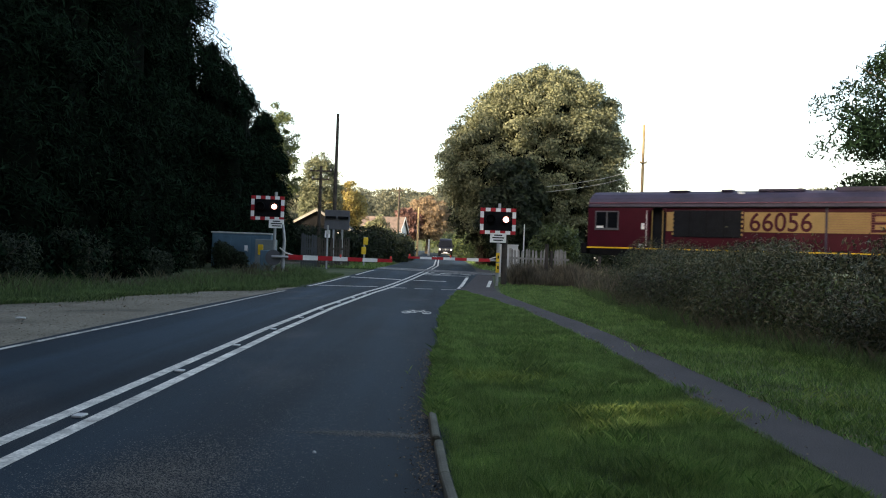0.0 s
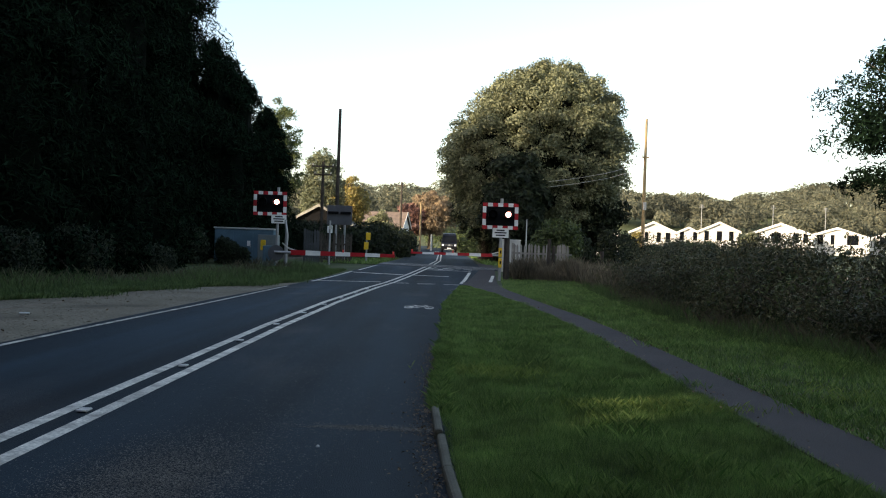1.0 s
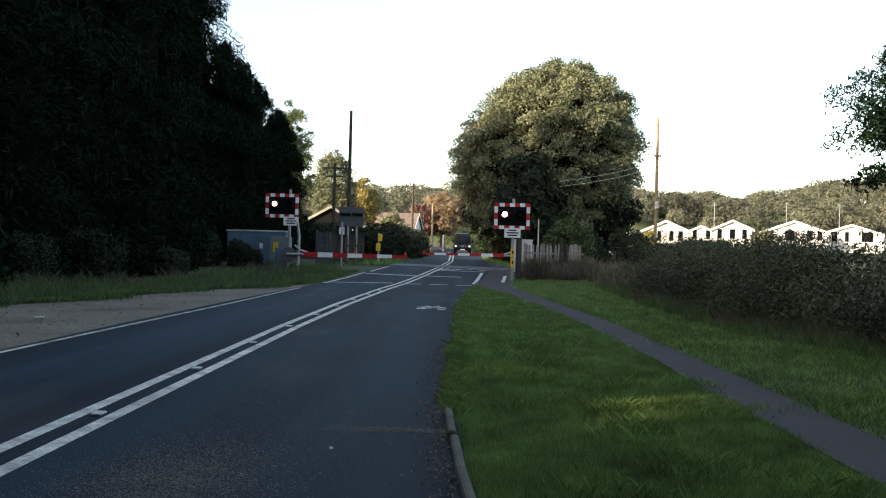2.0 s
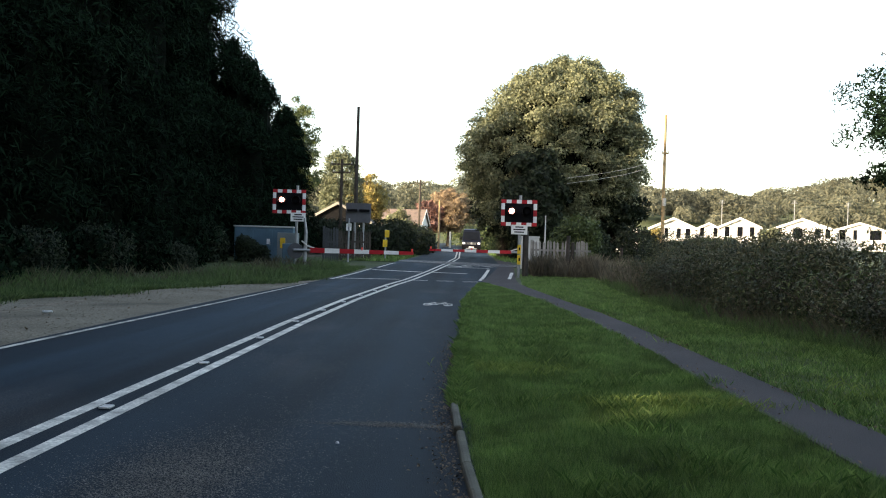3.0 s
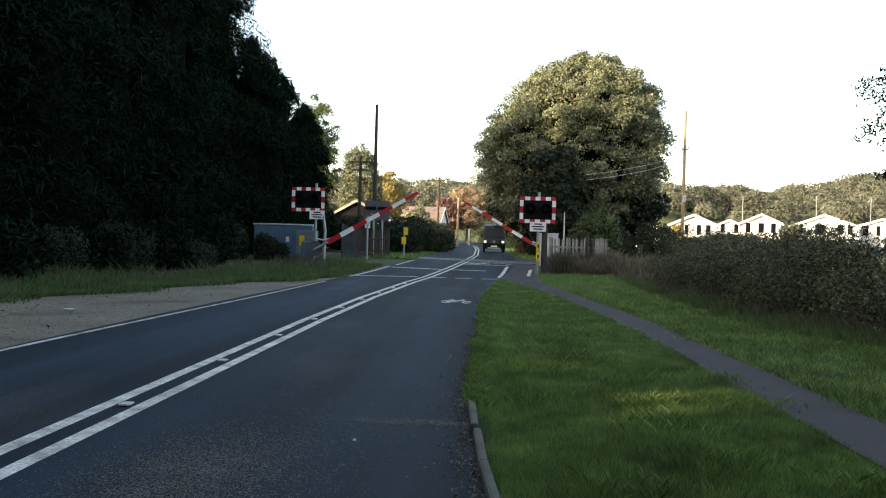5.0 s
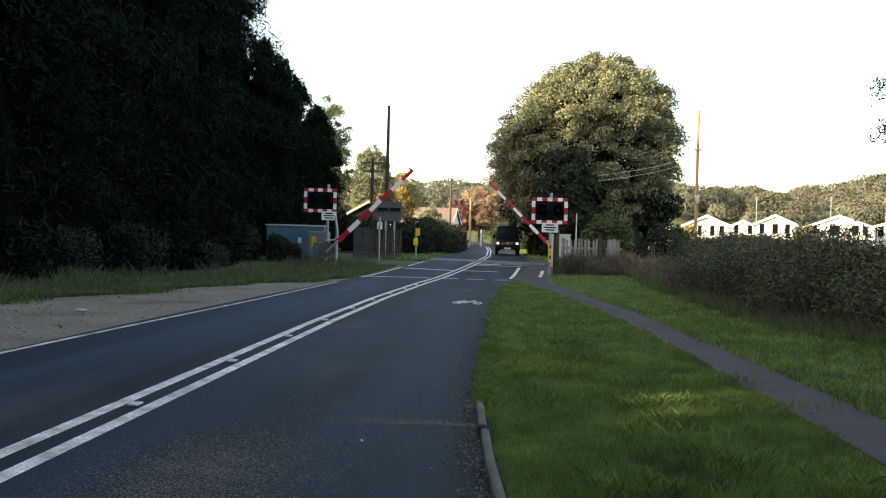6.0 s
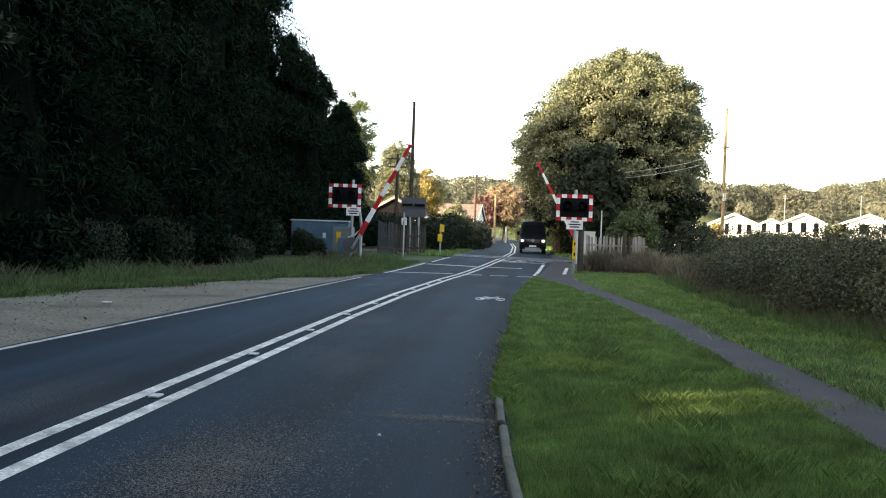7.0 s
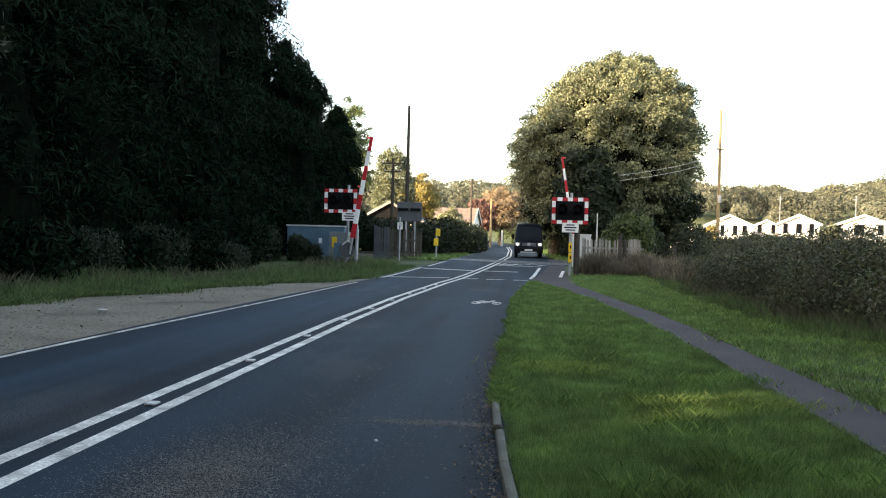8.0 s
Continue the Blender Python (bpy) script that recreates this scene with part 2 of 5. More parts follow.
# ---- mesh helpers ----
def link(name, bm, material, parent=None, label=""):
    me = bpy.data.meshes.new(name)
    bm.normal_update()
    bm.to_mesh(me)
    bm.free()
    for one in (material if isinstance(material, (list, tuple)) else [material]):
        me.materials.append(M[one])
    ob = new(name, me)
    if parent:
        ob.parent = parent
    if label:
        ob["label"] = label
    return ob


def part(name, bm, material, parent, label=""):
    return link(name, bm, material, parent, label)


def thing(name, label, category, m=None, group="", kind=""):
    ob = new(name)
    ob.empty_display_size = 0.2
    if m is not None:
        ob.matrix_basis = m
    return tagged(ob, label, category, group, kind)


def box(sx, sy, sz, at=(0, 0, 0), bevel=0.0, bm=None, turn=None):
    """A box of that size with its centre at a place."""
    bm = bm or bmesh.new()
    m = Matrix.Translation(at) @ (turn or Matrix()) @ Matrix.Diagonal((sx, sy, sz, 1))
    made = bmesh.ops.create_cube(bm, size=1, matrix=m)
    if bevel:
        vs = set(made["verts"])
        edges = [e for e in bm.edges if e.verts[0] in vs and e.verts[1] in vs]
        bmesh.ops.bevel(bm, geom=edges, offset=bevel, segments=2, affect="EDGES", profile=0.5)
    return bm


def tube(points, radii, sides=10, bm=None):
    """A round bar through points, with a radius at each."""
    bm = bm or bmesh.new()
    rings = []
    pts = [Vector(p) for p in points]
    for i, p in enumerate(pts):
        d = (pts[min(i + 1, len(pts) - 1)] - pts[max(i - 1, 0)]).normalized()
        u = d.orthogonal().normalized() if abs(d.z) < 0.9 else Vector((1, 0, 0))
        u = (u - d * u.dot(d)).normalized()
        v = d.cross(u)
        r = radii[i] if isinstance(radii, (list, tuple)) else radii
        rings.append([bm.verts.new(p + r * (u * math.cos(a) + v * math.sin(a))) for a in [k * math.tau / sides for k in range(sides)]])
    for a, b in zip(rings, rings[1:]):
        for k in range(sides):
            bm.faces.new((a[k], a[(k + 1) % sides], b[(k + 1) % sides], b[k]))
    bm.faces.new(rings[0][::-1])
    bm.faces.new(rings[-1])
    return bm


def prism(outline, depth, axis="y", bm=None, at=0.0):
    """A flat outline drawn out along an axis: outline in (x, z) for y, (y, z) for x, (x, y) for z."""
    bm = bm or bmesh.new()
    put = {"y": lambda a, b, d: (a, d, b), "x": lambda a, b, d: (d, a, b), "z": lambda a, b, d: (a, b, d)}[axis]
    lo = [bm.verts.new(put(a, b, at)) for a, b in outline]
    hi = [bm.verts.new(put(a, b, at + depth)) for a, b in outline]
    n = len(outline)
    bm.faces.new(lo)
    bm.faces.new(hi[::-1])
    for i in range(n):
        bm.faces.new((lo[(i + 1) % n], lo[i], hi[i], hi[(i + 1) % n]))
    bmesh.ops.recalc_face_normals(bm, faces=bm.faces)
    return bm


def smooth(a, b, x):
    t = np.clip((np.asarray(x, float) - a) / (b - a), 0, 1)
    return t * t * (3 - 2 * t)


def bed(y):
    """The height of the road along its way."""
    return np.interp(y, [-200, 32, 36, 40, 45, 50, 58, 65, 90, 131, 170, 260, 1600], [0, 0, 0.04, 0.14, 0.29, 0.345, 0.36, 0.38, 0.62, 1.0, 1.7, 4.5, 10])


def centre(y):
    """Where the double line runs."""
    return np.interp(y, [-200, 14, 20, 28, 36, 46, 65, 90, 115, 135, 160, 200], [-2.63, -2.63, -2.53, -2.22, -1.72, -0.85, -0.45, -0.5, -1.0, -1.9, -4.5, -13])


def land(x, y):
    """The height of the open ground."""
    x, y = np.asarray(x, float), np.asarray(y, float)
    z = bed(y)
    z = z + 1.4 * smooth(12, 30, x) * smooth(55, 100, y)
    hill = 12.0 * smooth(165, 330, y) * (0.85 + 0.12 * np.sin(x * 0.05 + 0.6) - 0.2 * np.exp(-((x - 80) / 45) ** 2) + 0.55 * smooth(110, 180, x) + 0.12 * smooth(20, 60, x))
    return z + hill


def patches(name, co, material):
    """A mesh of loose small faces: co holds the corners of each."""
    n, k = co.shape[:2]
    me = bpy.data.meshes.new(name)
    me.vertices.add(k * n)
    me.vertices.foreach_set("co", np.ascontiguousarray(co, dtype=np.float32).ravel())
    me.loops.add(k * n)
    me.loops.foreach_set("vertex_index", np.arange(k * n, dtype=np.int32))
    me.polygons.add(n)
    me.polygons.foreach_set("loop_start", np.arange(0, k * n, k, dtype=np.int32))
    me.update(calc_edges=True)
    me.materials.append(M[material])
    return me


def leaves(name, places, outs, size, material, parent=None, label="", seed=0, long=1.0, flop=0.7, corners=4):
    """A mesh of leaf sprays: one bent spray of three or four corners at each place, turned about its outward way."""
    rng = np.random.default_rng(seed)
    n = len(places)
    d = outs + rng.normal(0, flop, (n, 3))
    d /= np.linalg.norm(d, axis=1)[:, None] + 1e-9
    a = np.cross(d, rng.normal(0, 1, (n, 3)))
    a /= np.linalg.norm(a, axis=1)[:, None] + 1e-9
    b = np.cross(d, a)
    s = (size * rng.uniform(0.6, 1.4, n))[:, None]
    co = np.empty((n, 4, 3))
    co[:, 0] = places - a * s * long
    co[:, 1] = places - b * s * 0.55 + d * s * 0.25
    co[:, 2] = places + a * s * long
    co[:, 3] = places + b * s * 0.55 + d * s * 0.25
    ob = new(name, patches(name, co[:, :corners], material))
    if parent:
        ob.parent = parent
    if label:
        ob["label"] = label
    return ob


def lumps(rng, centre_at, radii, count, lump, n, low=-0.6):
    """Leaf places and outward ways over a crown made of many round boughs."""
    c, r = np.array(centre_at, float), np.array(radii, float)
    k = np.arange(count) + 0.5
    up, round_ = low + (1 - low) * k / count, k * 2.39996
    v = np.stack([np.cos(round_) * np.sqrt(1 - up ** 2), np.sin(round_) * np.sqrt(1 - up ** 2), up], 1) + rng.normal(0, 0.09, (count, 3))
    v /= np.linalg.norm(v, axis=1)[:, None]
    mids = c + v * (r - lump * 0.8) * rng.uniform(0.8 if count > 600 else 0.72 if count > 200 else 0.45, 1.05 if count > 600 else 1.0, (len(v), 1))
    sizes = lump * rng.uniform(0.65, 1.25, len(v))
    which = rng.integers(0, len(v), n)
    u = rng.normal(0, 1, (n, 3))
    u /= np.linalg.norm(u, axis=1)[:, None]
    u[:, 2] = np.where(u[:, 2] < -0.3, -u[:, 2], u[:, 2])
    rad = sizes[which] * rng.uniform(0.55, 1.08, n) ** 0.6
    p = mids[which] + u * rad[:, None] * np.array([1, 1, 0.85])
    return p, u


def broadleaf(x, y, height, spread, material, label, n=9000, leaf=0.3, name="tree", low=-0.6, seed=1, trunk=0.35, lift=0.3, boughs=70, z=None, kind="", tuft=0.3, lean=0.0, stray=0.06):
    rng = np.random.default_rng(seed)
    base = float(land(x, y)) if z is None else z
    ob = thing(name, label, "tree", pose(x, y, base - 0.05), kind=kind)
    mid = height * (0.5 + lift / 2)
    half = height * (1 - lift) / 2
    bm = bmesh.new()
    tube([(0, 0, 0), (0.03 * height * 0.3, 0, height * 0.2), (-0.02 * height * 0.3, 0.1, mid), (0, 0, height * 0.85)], [trunk * 1.35, trunk, trunk * 0.6, trunk * 0.12], 10, bm)
    for k in range(9):
        a = k * 2.4 + seed
        s = mid * (0.55 + 0.06 * k)
        tube([(0, 0, s), (math.cos(a) * spread * 0.3, math.sin(a) * spread * 0.3, s + half * 0.35), (math.cos(a) * spread * 0.68, math.sin(a) * spread * 0.68, s + half * 0.6)], [trunk * 0.42, trunk * 0.26, trunk * 0.06], 6, bm)
    part("trunk", bm, "bark", ob)
    p, u = lumps(rng, (0, 0, mid), (spread, spread, half), boughs, spread * tuft, n, low)
    # sprigs stray from their boughs; a leaning crown narrows upward and sits to one side at the top
    p += rng.normal(0, 1, p.shape) * stray
    high = np.maximum((p[:, 2] - mid) / half, 0)
    if lean:
        p[:, 0] = p[:, 0] * (1 - 0.14 * high) + lean * spread * high
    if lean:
        # added solid core closes the crown; its near-black is painted inner shade
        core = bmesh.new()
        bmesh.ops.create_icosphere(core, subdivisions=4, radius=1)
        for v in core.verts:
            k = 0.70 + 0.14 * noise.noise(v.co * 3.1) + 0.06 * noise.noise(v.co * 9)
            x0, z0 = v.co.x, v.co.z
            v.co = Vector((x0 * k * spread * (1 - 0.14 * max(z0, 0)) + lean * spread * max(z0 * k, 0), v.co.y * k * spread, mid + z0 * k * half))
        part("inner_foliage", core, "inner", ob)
    leaves("crown", p, u, leaf if lean else leaf * 1.3, material, ob, seed=seed, corners=4 if lean else 3)
    return ob


BEAM = (1.80, 7.48, 0.06)
SUNWARD = np.array((*SUN_FROM, math.tan(SUN_EL)))
SUNWARD /= np.linalg.norm(SUNWARD)


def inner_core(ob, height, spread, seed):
    """An added solid inside a conifer: closes sky gaps, inner shade put into its colour."""
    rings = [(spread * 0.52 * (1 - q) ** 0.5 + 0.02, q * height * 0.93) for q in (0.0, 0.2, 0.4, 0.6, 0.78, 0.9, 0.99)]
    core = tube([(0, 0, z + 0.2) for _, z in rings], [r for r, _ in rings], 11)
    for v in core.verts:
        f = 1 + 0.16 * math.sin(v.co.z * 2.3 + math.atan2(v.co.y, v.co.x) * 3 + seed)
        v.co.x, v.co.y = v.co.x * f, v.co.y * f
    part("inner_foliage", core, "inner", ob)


def conifer(x, y, height, spread, label, n=12000, seed=1, leaf=0.32, material="conifer", base_gap=0.03, skirt=0.0, core=True):
    """A tall cypress: an upright trunk under tiers of drooping sprays."""
    rng = np.random.default_rng(seed)
    ob = thing("conifer_tree", label, "tree", pose(x, y, float(land(x, y)) - 0.05), group="row of tall conifers")
    part("trunk", tube([(0, 0, 0), (0.05, 0, height * 0.5), (0, 0, height * 0.97)], [0.32, 0.2, 0.03], 8), "bark", ob)
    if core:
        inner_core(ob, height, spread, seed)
    tiers = int(height * 11)
    h = rng.uniform(base_gap, 1, tiers) ** 0.95
    ang = rng.uniform(0, math.tau, tiers)
    reach = spread * np.clip((1 - h) ** 0.47, 0.03, 1) * rng.uniform(0.72, 1.12, tiers)
    which = rng.integers(0, tiers, n)
    f = rng.uniform(0.35, 1.05, n) ** 0.55
    r = reach[which] * f
    spread_a = ang[which] + rng.normal(0, 0.22, n)
    z = h[which] * height + reach[which] * 0.25 * np.sin(f * 2.4) - 0.25 * f * f * reach[which] + rng.normal(0, 0.22, n)
    p = np.stack([np.cos(spread_a) * r, np.sin(spread_a) * r, np.maximum(z, 0.1)], 1)
    o = np.stack([np.cos(spread_a), np.sin(spread_a), np.full(n, 0.5)], 1)
    # a gap between the boughs lets one low sunbeam through to the verge
    far = p + np.array([x, y, float(land(x, y))]) - np.array(BEAM)
    off = np.linalg.norm(far - (far @ SUNWARD)[:, None] * SUNWARD, axis=1)
    keep = off > 0.13 + 1.42 * leaf
    if skirt:
        keep &= (p[:, 2] > 2.4) | (r < skirt)
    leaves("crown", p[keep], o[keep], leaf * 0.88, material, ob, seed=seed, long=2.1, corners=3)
    return ob


def bank(name, label, line, height, width, n, leaf, material, seed=1, category="hedge", kind="", z0=None, ragged=0.0):
    """A rough hedge along a line of points, uneven on top, with stems inside."""
    rng = np.random.default_rng(seed)
    line = np.array(line, float)
    seg = np.r_[0, np.cumsum(np.hypot(*np.diff(line, axis=0).T))]
    count = max(int(seg[-1] / (width * 0.28)), 4)
    s = rng.uniform(0, seg[-1], count)
    mx, my = np.interp(s, seg, line[:, 0]), np.interp(s, seg, line[:, 1])
    mx, my = mx + rng.normal(0, width * 0.22, count), my + rng.normal(0, width * 0.22, count)
    lump = width * rng.uniform(0.28, 0.5, count)
    mz = height * rng.uniform(0.25, 0.8, count)
    which = rng.integers(0, count, n)
    u = rng.normal(0, 1, (n, 3))
    u /= np.linalg.norm(u, axis=1)[:, None]
    rad = lump[which] * rng.uniform(0.5, 1.12, n) ** 0.6
    p = np.stack([mx, my, mz], 1)[which] + u * rad[:, None]
    down = rng.random(n) < 0.35
    p[down, 2] *= rng.uniform(0.0, 0.9, down.sum())
    top = height * (0.90 + ragged * 0.15 * np.sin(p[:, 1] * 0.62 + p[:, 0] * 1.7 + seed) + 0.15 * np.sin(p[:, 0] * 1.1 + p[:, 1] * 0.8) + 0.10 * np.sin(p[:, 1] * 2.3 - p[:, 0]) + 0.06 * np.sin(p[:, 1] * 6.1)) + rng.exponential(0.07, n)
    p[:, 2] = np.where(p[:, 2] > top, top - rng.uniform(0, 0.35, n), p[:, 2])
    p[:, 2] = np.maximum(p[:, 2], 0.03)
    ob = thing(name, label, category, kind=kind)
    p[:, 2] += land(p[:, 0], p[:, 1])
    bm = bmesh.new()
    for k in range(min(count, 90)):
        g = float(land(mx[k], my[k]))
        tube([(mx[k], my[k], g - 0.05), (mx[k] + rng.normal(0, 0.15), my[k] + rng.normal(0, 0.15), g + mz[k] * 0.6), (mx[k] + rng.normal(0, 0.4), my[k] + rng.normal(0, 0.4), g + mz[k] * 1.15)], [0.03, 0.02, 0.008], 5, bm)
    tagged(part("stem", bm, "bark", ob), kind="stuff")
    leaves("foliage", p, u, leaf * 1.32, material, ob, seed=seed, corners=3)
    return ob


def blades(name, label, x, y, height, width, material, seed=0, lean=0.35, slim=False):
    """Grass: one bent blade at each place; slim: a plain three-cornered one."""
    rng = np.random.default_rng(seed)
    n = len(x)
    z = land(x, y)
    a = rng.uniform(0, math.tau, n)
    hgt = height * rng.uniform(0.45, 1.25, n)
    w = width * rng.uniform(0.7, 1.3, n)
    dx, dy = np.cos(a), np.sin(a)
    la, lb = rng.normal(0, lean, n) * hgt, rng.normal(0, lean, n) * hgt
    co = np.empty((n, 4, 3))
    co[:, 0] = np.stack([x - dx * w, y - dy * w, z - 0.01], 1)
    co[:, 1] = np.stack([x + dx * w, y + dy * w, z - 0.01], 1)
    co[:, 2] = np.stack([x + dx * w * 0.7 + la * 0.45, y + dy * w * 0.7 + lb * 0.45, z + hgt * 0.6], 1)
    co[:, 3] = np.stack([x + la, y + lb, z + hgt], 1)
    if slim:
        co = co[:, [0, 1, 3]]
    return tagged(new(name, patches(name, co, material)), label, "grass", kind="stuff")


def ribbon(name, rows, material, lift, label="", category="", kind="structure", parent=None, thick=0.0):
    """A strip laid on the ground: rows of (y, left x, right x); thick: how far its sides reach down."""
    bm = bmesh.new()
    prev = None
    for y, a, b in rows:
        z = float(bed(y)) + lift
        cur = [bm.verts.new((a, y, z)), bm.verts.new((b, y, z))]
        if thick:
            cur = [bm.verts.new((a, y, z - thick))] + cur + [bm.verts.new((b, y, z - thick))]
        if prev:
            for k in range(len(cur) - 1):
                bm.faces.new((prev[k], prev[k + 1], cur[k + 1], cur[k]))
        prev = cur
    ob = link(name, bm, material, parent)
    if label:
        tagged(ob, label, category, kind=kind)
    return ob


# ---- ground, road, paths ----
def ground():
    xs = np.unique(np.r_[np.linspace(-900, -60, 22), np.linspace(-60, 60, 41), np.linspace(60, 900, 22)])
    ys = np.unique(np.r_[np.linspace(-300, -20, 10), np.linspace(-20, 140, 81), np.linspace(140, 420, 36), np.linspace(420, 1500, 12)])
    gx, gy = np.meshgrid(xs, ys)
    gz = land(gx, gy) - 0.05
    v = np.stack([gx.ravel(), gy.ravel(), gz.ravel()], 1)
    nx = len(xs)
    f = [(j * nx + i, j * nx + i + 1, (j + 1) * nx + i + 1, (j + 1) * nx + i) for j in range(len(ys) - 1) for i in range(nx - 1)]
    me = bpy.data.meshes.new("ground")
    me.from_pydata(v.tolist(), [], f)
    me.materials.append(M["earth"])
    tagged(new("ground", me), "rough green grassland with bare earth", "ground", kind="structure")


ground()
WAY = [float(v) for v in np.unique(np.r_[np.linspace(-60, 20, 41), np.linspace(20, 70, 51), np.linspace(70, 200, 66)])]
road = ribbon("road", [(y, float(centre(y)) - 2.60 - 0.25 * float(smooth(28, 34, y)), float(centre(y)) + 2.72 if y > 7 else float(np.interp(y, [-6, 4.6, 7], [0.66, 0.10, 0.09]))) for y in WAY], "asphalt", 0.0, "dark grey worn asphalt road with white lines", "road", thick=0.2)
ribbon("line", [(y, float(centre(y)) - 0.195, float(centre(y)) - 0.078) for y in WAY if y < 120], "line", 0.004, parent=road)
ribbon("line", [(y, float(centre(y)) + 0.078, float(centre(y)) + 0.195) for y in WAY if y < 120], "line", 0.004, parent=road)
EDGE = ([-60, 9, 13, 18.75, 26, 31], [-5.18, -5.13, -5.04, -4.87, -4.76, -4.56])
ribbon("edge_line", [(y, float(np.interp(y, *EDGE)) - 0.042, float(np.interp(y, *EDGE)) + 0.042) for y in WAY if y < 28], "worn_line", 0.004, parent=road)
ribbon("edge_line", [(y, float(centre(y)) - 2.62 - 0.02 * (y - 30), float(centre(y)) - 2.50 - 0.02 * (y - 30)) for y in WAY if 30 < y < 41], "line", 0.004, parent=road)
ribbon("edge_line", [(y, float(centre(y)) - 2.72, float(centre(y)) - 2.60) for y in WAY if 40 < y < 47], "line", 0.004, parent=road)
ribbon("edge_line", [(y, 0.52 + 0.062 * (y - 32), 0.66 + 0.062 * (y - 32)) for y in WAY if 32 < y < 43], "line", 0.006, parent=road)
ribbon("edge_line", [(y, 1.76 + 0.075 * (y - 35), 1.90 + 0.075 * (y - 35)) for y in WAY if 35 <= y <= 40], "line", 0.010, parent=road)
def crossbar(y0, y1, x0, x1, width=0.3):
    """A painted bar across the road."""
    bm = bmesh.new()
    n = 6
    pts = [(x0 + (x1 - x0) * k / n, y0 + (y1 - y0) * k / n) for k in range(n + 1)]
    vs = [(bm.verts.new((x, y - width / 2, float(bed(y - width / 2)) + 0.005)), bm.verts.new((x, y + width / 2, float(bed(y + width / 2)) + 0.005))) for x, y in pts]
    for a, b in zip(vs, vs[1:]):
        bm.faces.new((a[0], b[0], b[1], a[1]))
    link("stop_line", bm, "line", road)


crossbar(31.8, 32.3, -4.62, -2.3, 0.24)
for x0, x1 in ((-1.95, -1.25), (-0.95, -0.3), (0.0, 0.55)):
    crossbar(31.9, 32.1, x0, x1, 0.2)
crossbar(39.2, 38.4, -4.0, -1.75, 0.35)
crossbar(38.4, 38.2, -1.35, 0.2, 0.25)
crossbar(43.2, 43.0, -0.9, 1.3, 0.2)
rr = random.Random(8)
for k in range(22):
    x = -0.9 + 2.4 * rr.random()
    y = 44.0 + 2.6 * rr.random()
    crossbar(y, y + rr.uniform(-0.3, 0.3), x, x + rr.uniform(0.15, 0.45), rr.uniform(0.15, 0.5))
# small cycle mark: wheels, frame, saddle and handlebar
for cx in (-0.74, -0.30):
    for ang in range(12):
        a, b = ang * math.tau / 12, (ang + 1) * math.tau / 12
        crossbar(19.3 + 0.30 * math.sin(a), 19.3 + 0.30 * math.sin(b), cx + 0.10 * math.cos(a), cx + 0.10 * math.cos(b) + 0.004, 0.2)
for y0, y1, x0, x1, w in ((19.3, 19.75, -0.74, -0.62, 0.16), (19.3, 19.3, -0.74, -0.54, 0.16), (19.3, 19.8, -0.54, -0.38, 0.16), (19.75, 19.75, -0.62, -0.40, 0.18), (19.3, 20.0, -0.54, -0.63, 0.16), (19.3, 20.1, -0.30, -0.40, 0.16), (20.0, 20.0, -0.70, -0.58, 0.14), (20.1, 20.1, -0.44, -0.34, 0.14)):
    crossbar(y0, y1, x0, x1, w)
# raised studs between the lines
for k in range(9):
    y = 6.60 + 2.50 * k
    st = tagged(link("road_stud", box(0.085, 0.11, 0.018, (float(centre(y)), y, float(bed(y)) + 0.012), 0.008), "palepaint"), "small reflecting road stud between double white lines", "road stud", group="road studs")
    part("reflector", box(0.07, 0.02, 0.014, (float(centre(y)), y - 0.056, float(bed(y)) + 0.014)), "white", st)

path_l = lambda y: float(np.interp(y, [-30, 6, 10, 13.6, 16, 18, 21.4, 25, 28.5, 31, 34], [2.47, 2.47, 2.43, 2.38, 2.3, 2.22, 1.95, 1.62, 1.2, 0.75, 0.72]))
path_r = lambda y: float(np.interp(y, [-30, 8, 11, 14, 16, 18.4, 21.3, 25, 28.5, 31, 42], [3.12, 3.1, 3.03, 3.0, 2.93, 2.83, 2.58, 2.35, 2.12, 2.0, 2.2]))
ribbon("footpath", [(y, path_l(y), path_r(y)) for y in WAY if -40 < y < 34.1], "path", 0.014, "narrow worn tarmac footpath through the grass", "path", thick=0.1)
ribbon("footpath", [(y, float(centre(y)) + 2.72, float(np.interp(y, [29, 34, 60], [2.0, 2.05, 3.2]))) for y in WAY if 34 <= y < 60], "path", 0.006, "worn tarmac footway over the crossing", "path", thick=0.2)
LAY = ([-20, 5, 13, 16.5, 18.5, 20, 23, 25, 26.5, 29, 32, 36, 40, 44], [-9.4, -9.2, -8.95, -8.9, -8.2, -7.8, -7.45, -6.7, -5.95, -5.25, -4.95, -4.75, -4.6, -4.4])
ribbon("layby", [(y, float(np.interp(y, *LAY)) + 0.12 * math.sin(y * 1.3) + 0.06 * math.sin(y * 3.7), float(centre(y)) - 2.50) for y in [v * 0.5 for v in range(-40, 62)]], "gravel", -0.012, "bare sandy gravel strip beside the road", "gravel", thick=0.1)
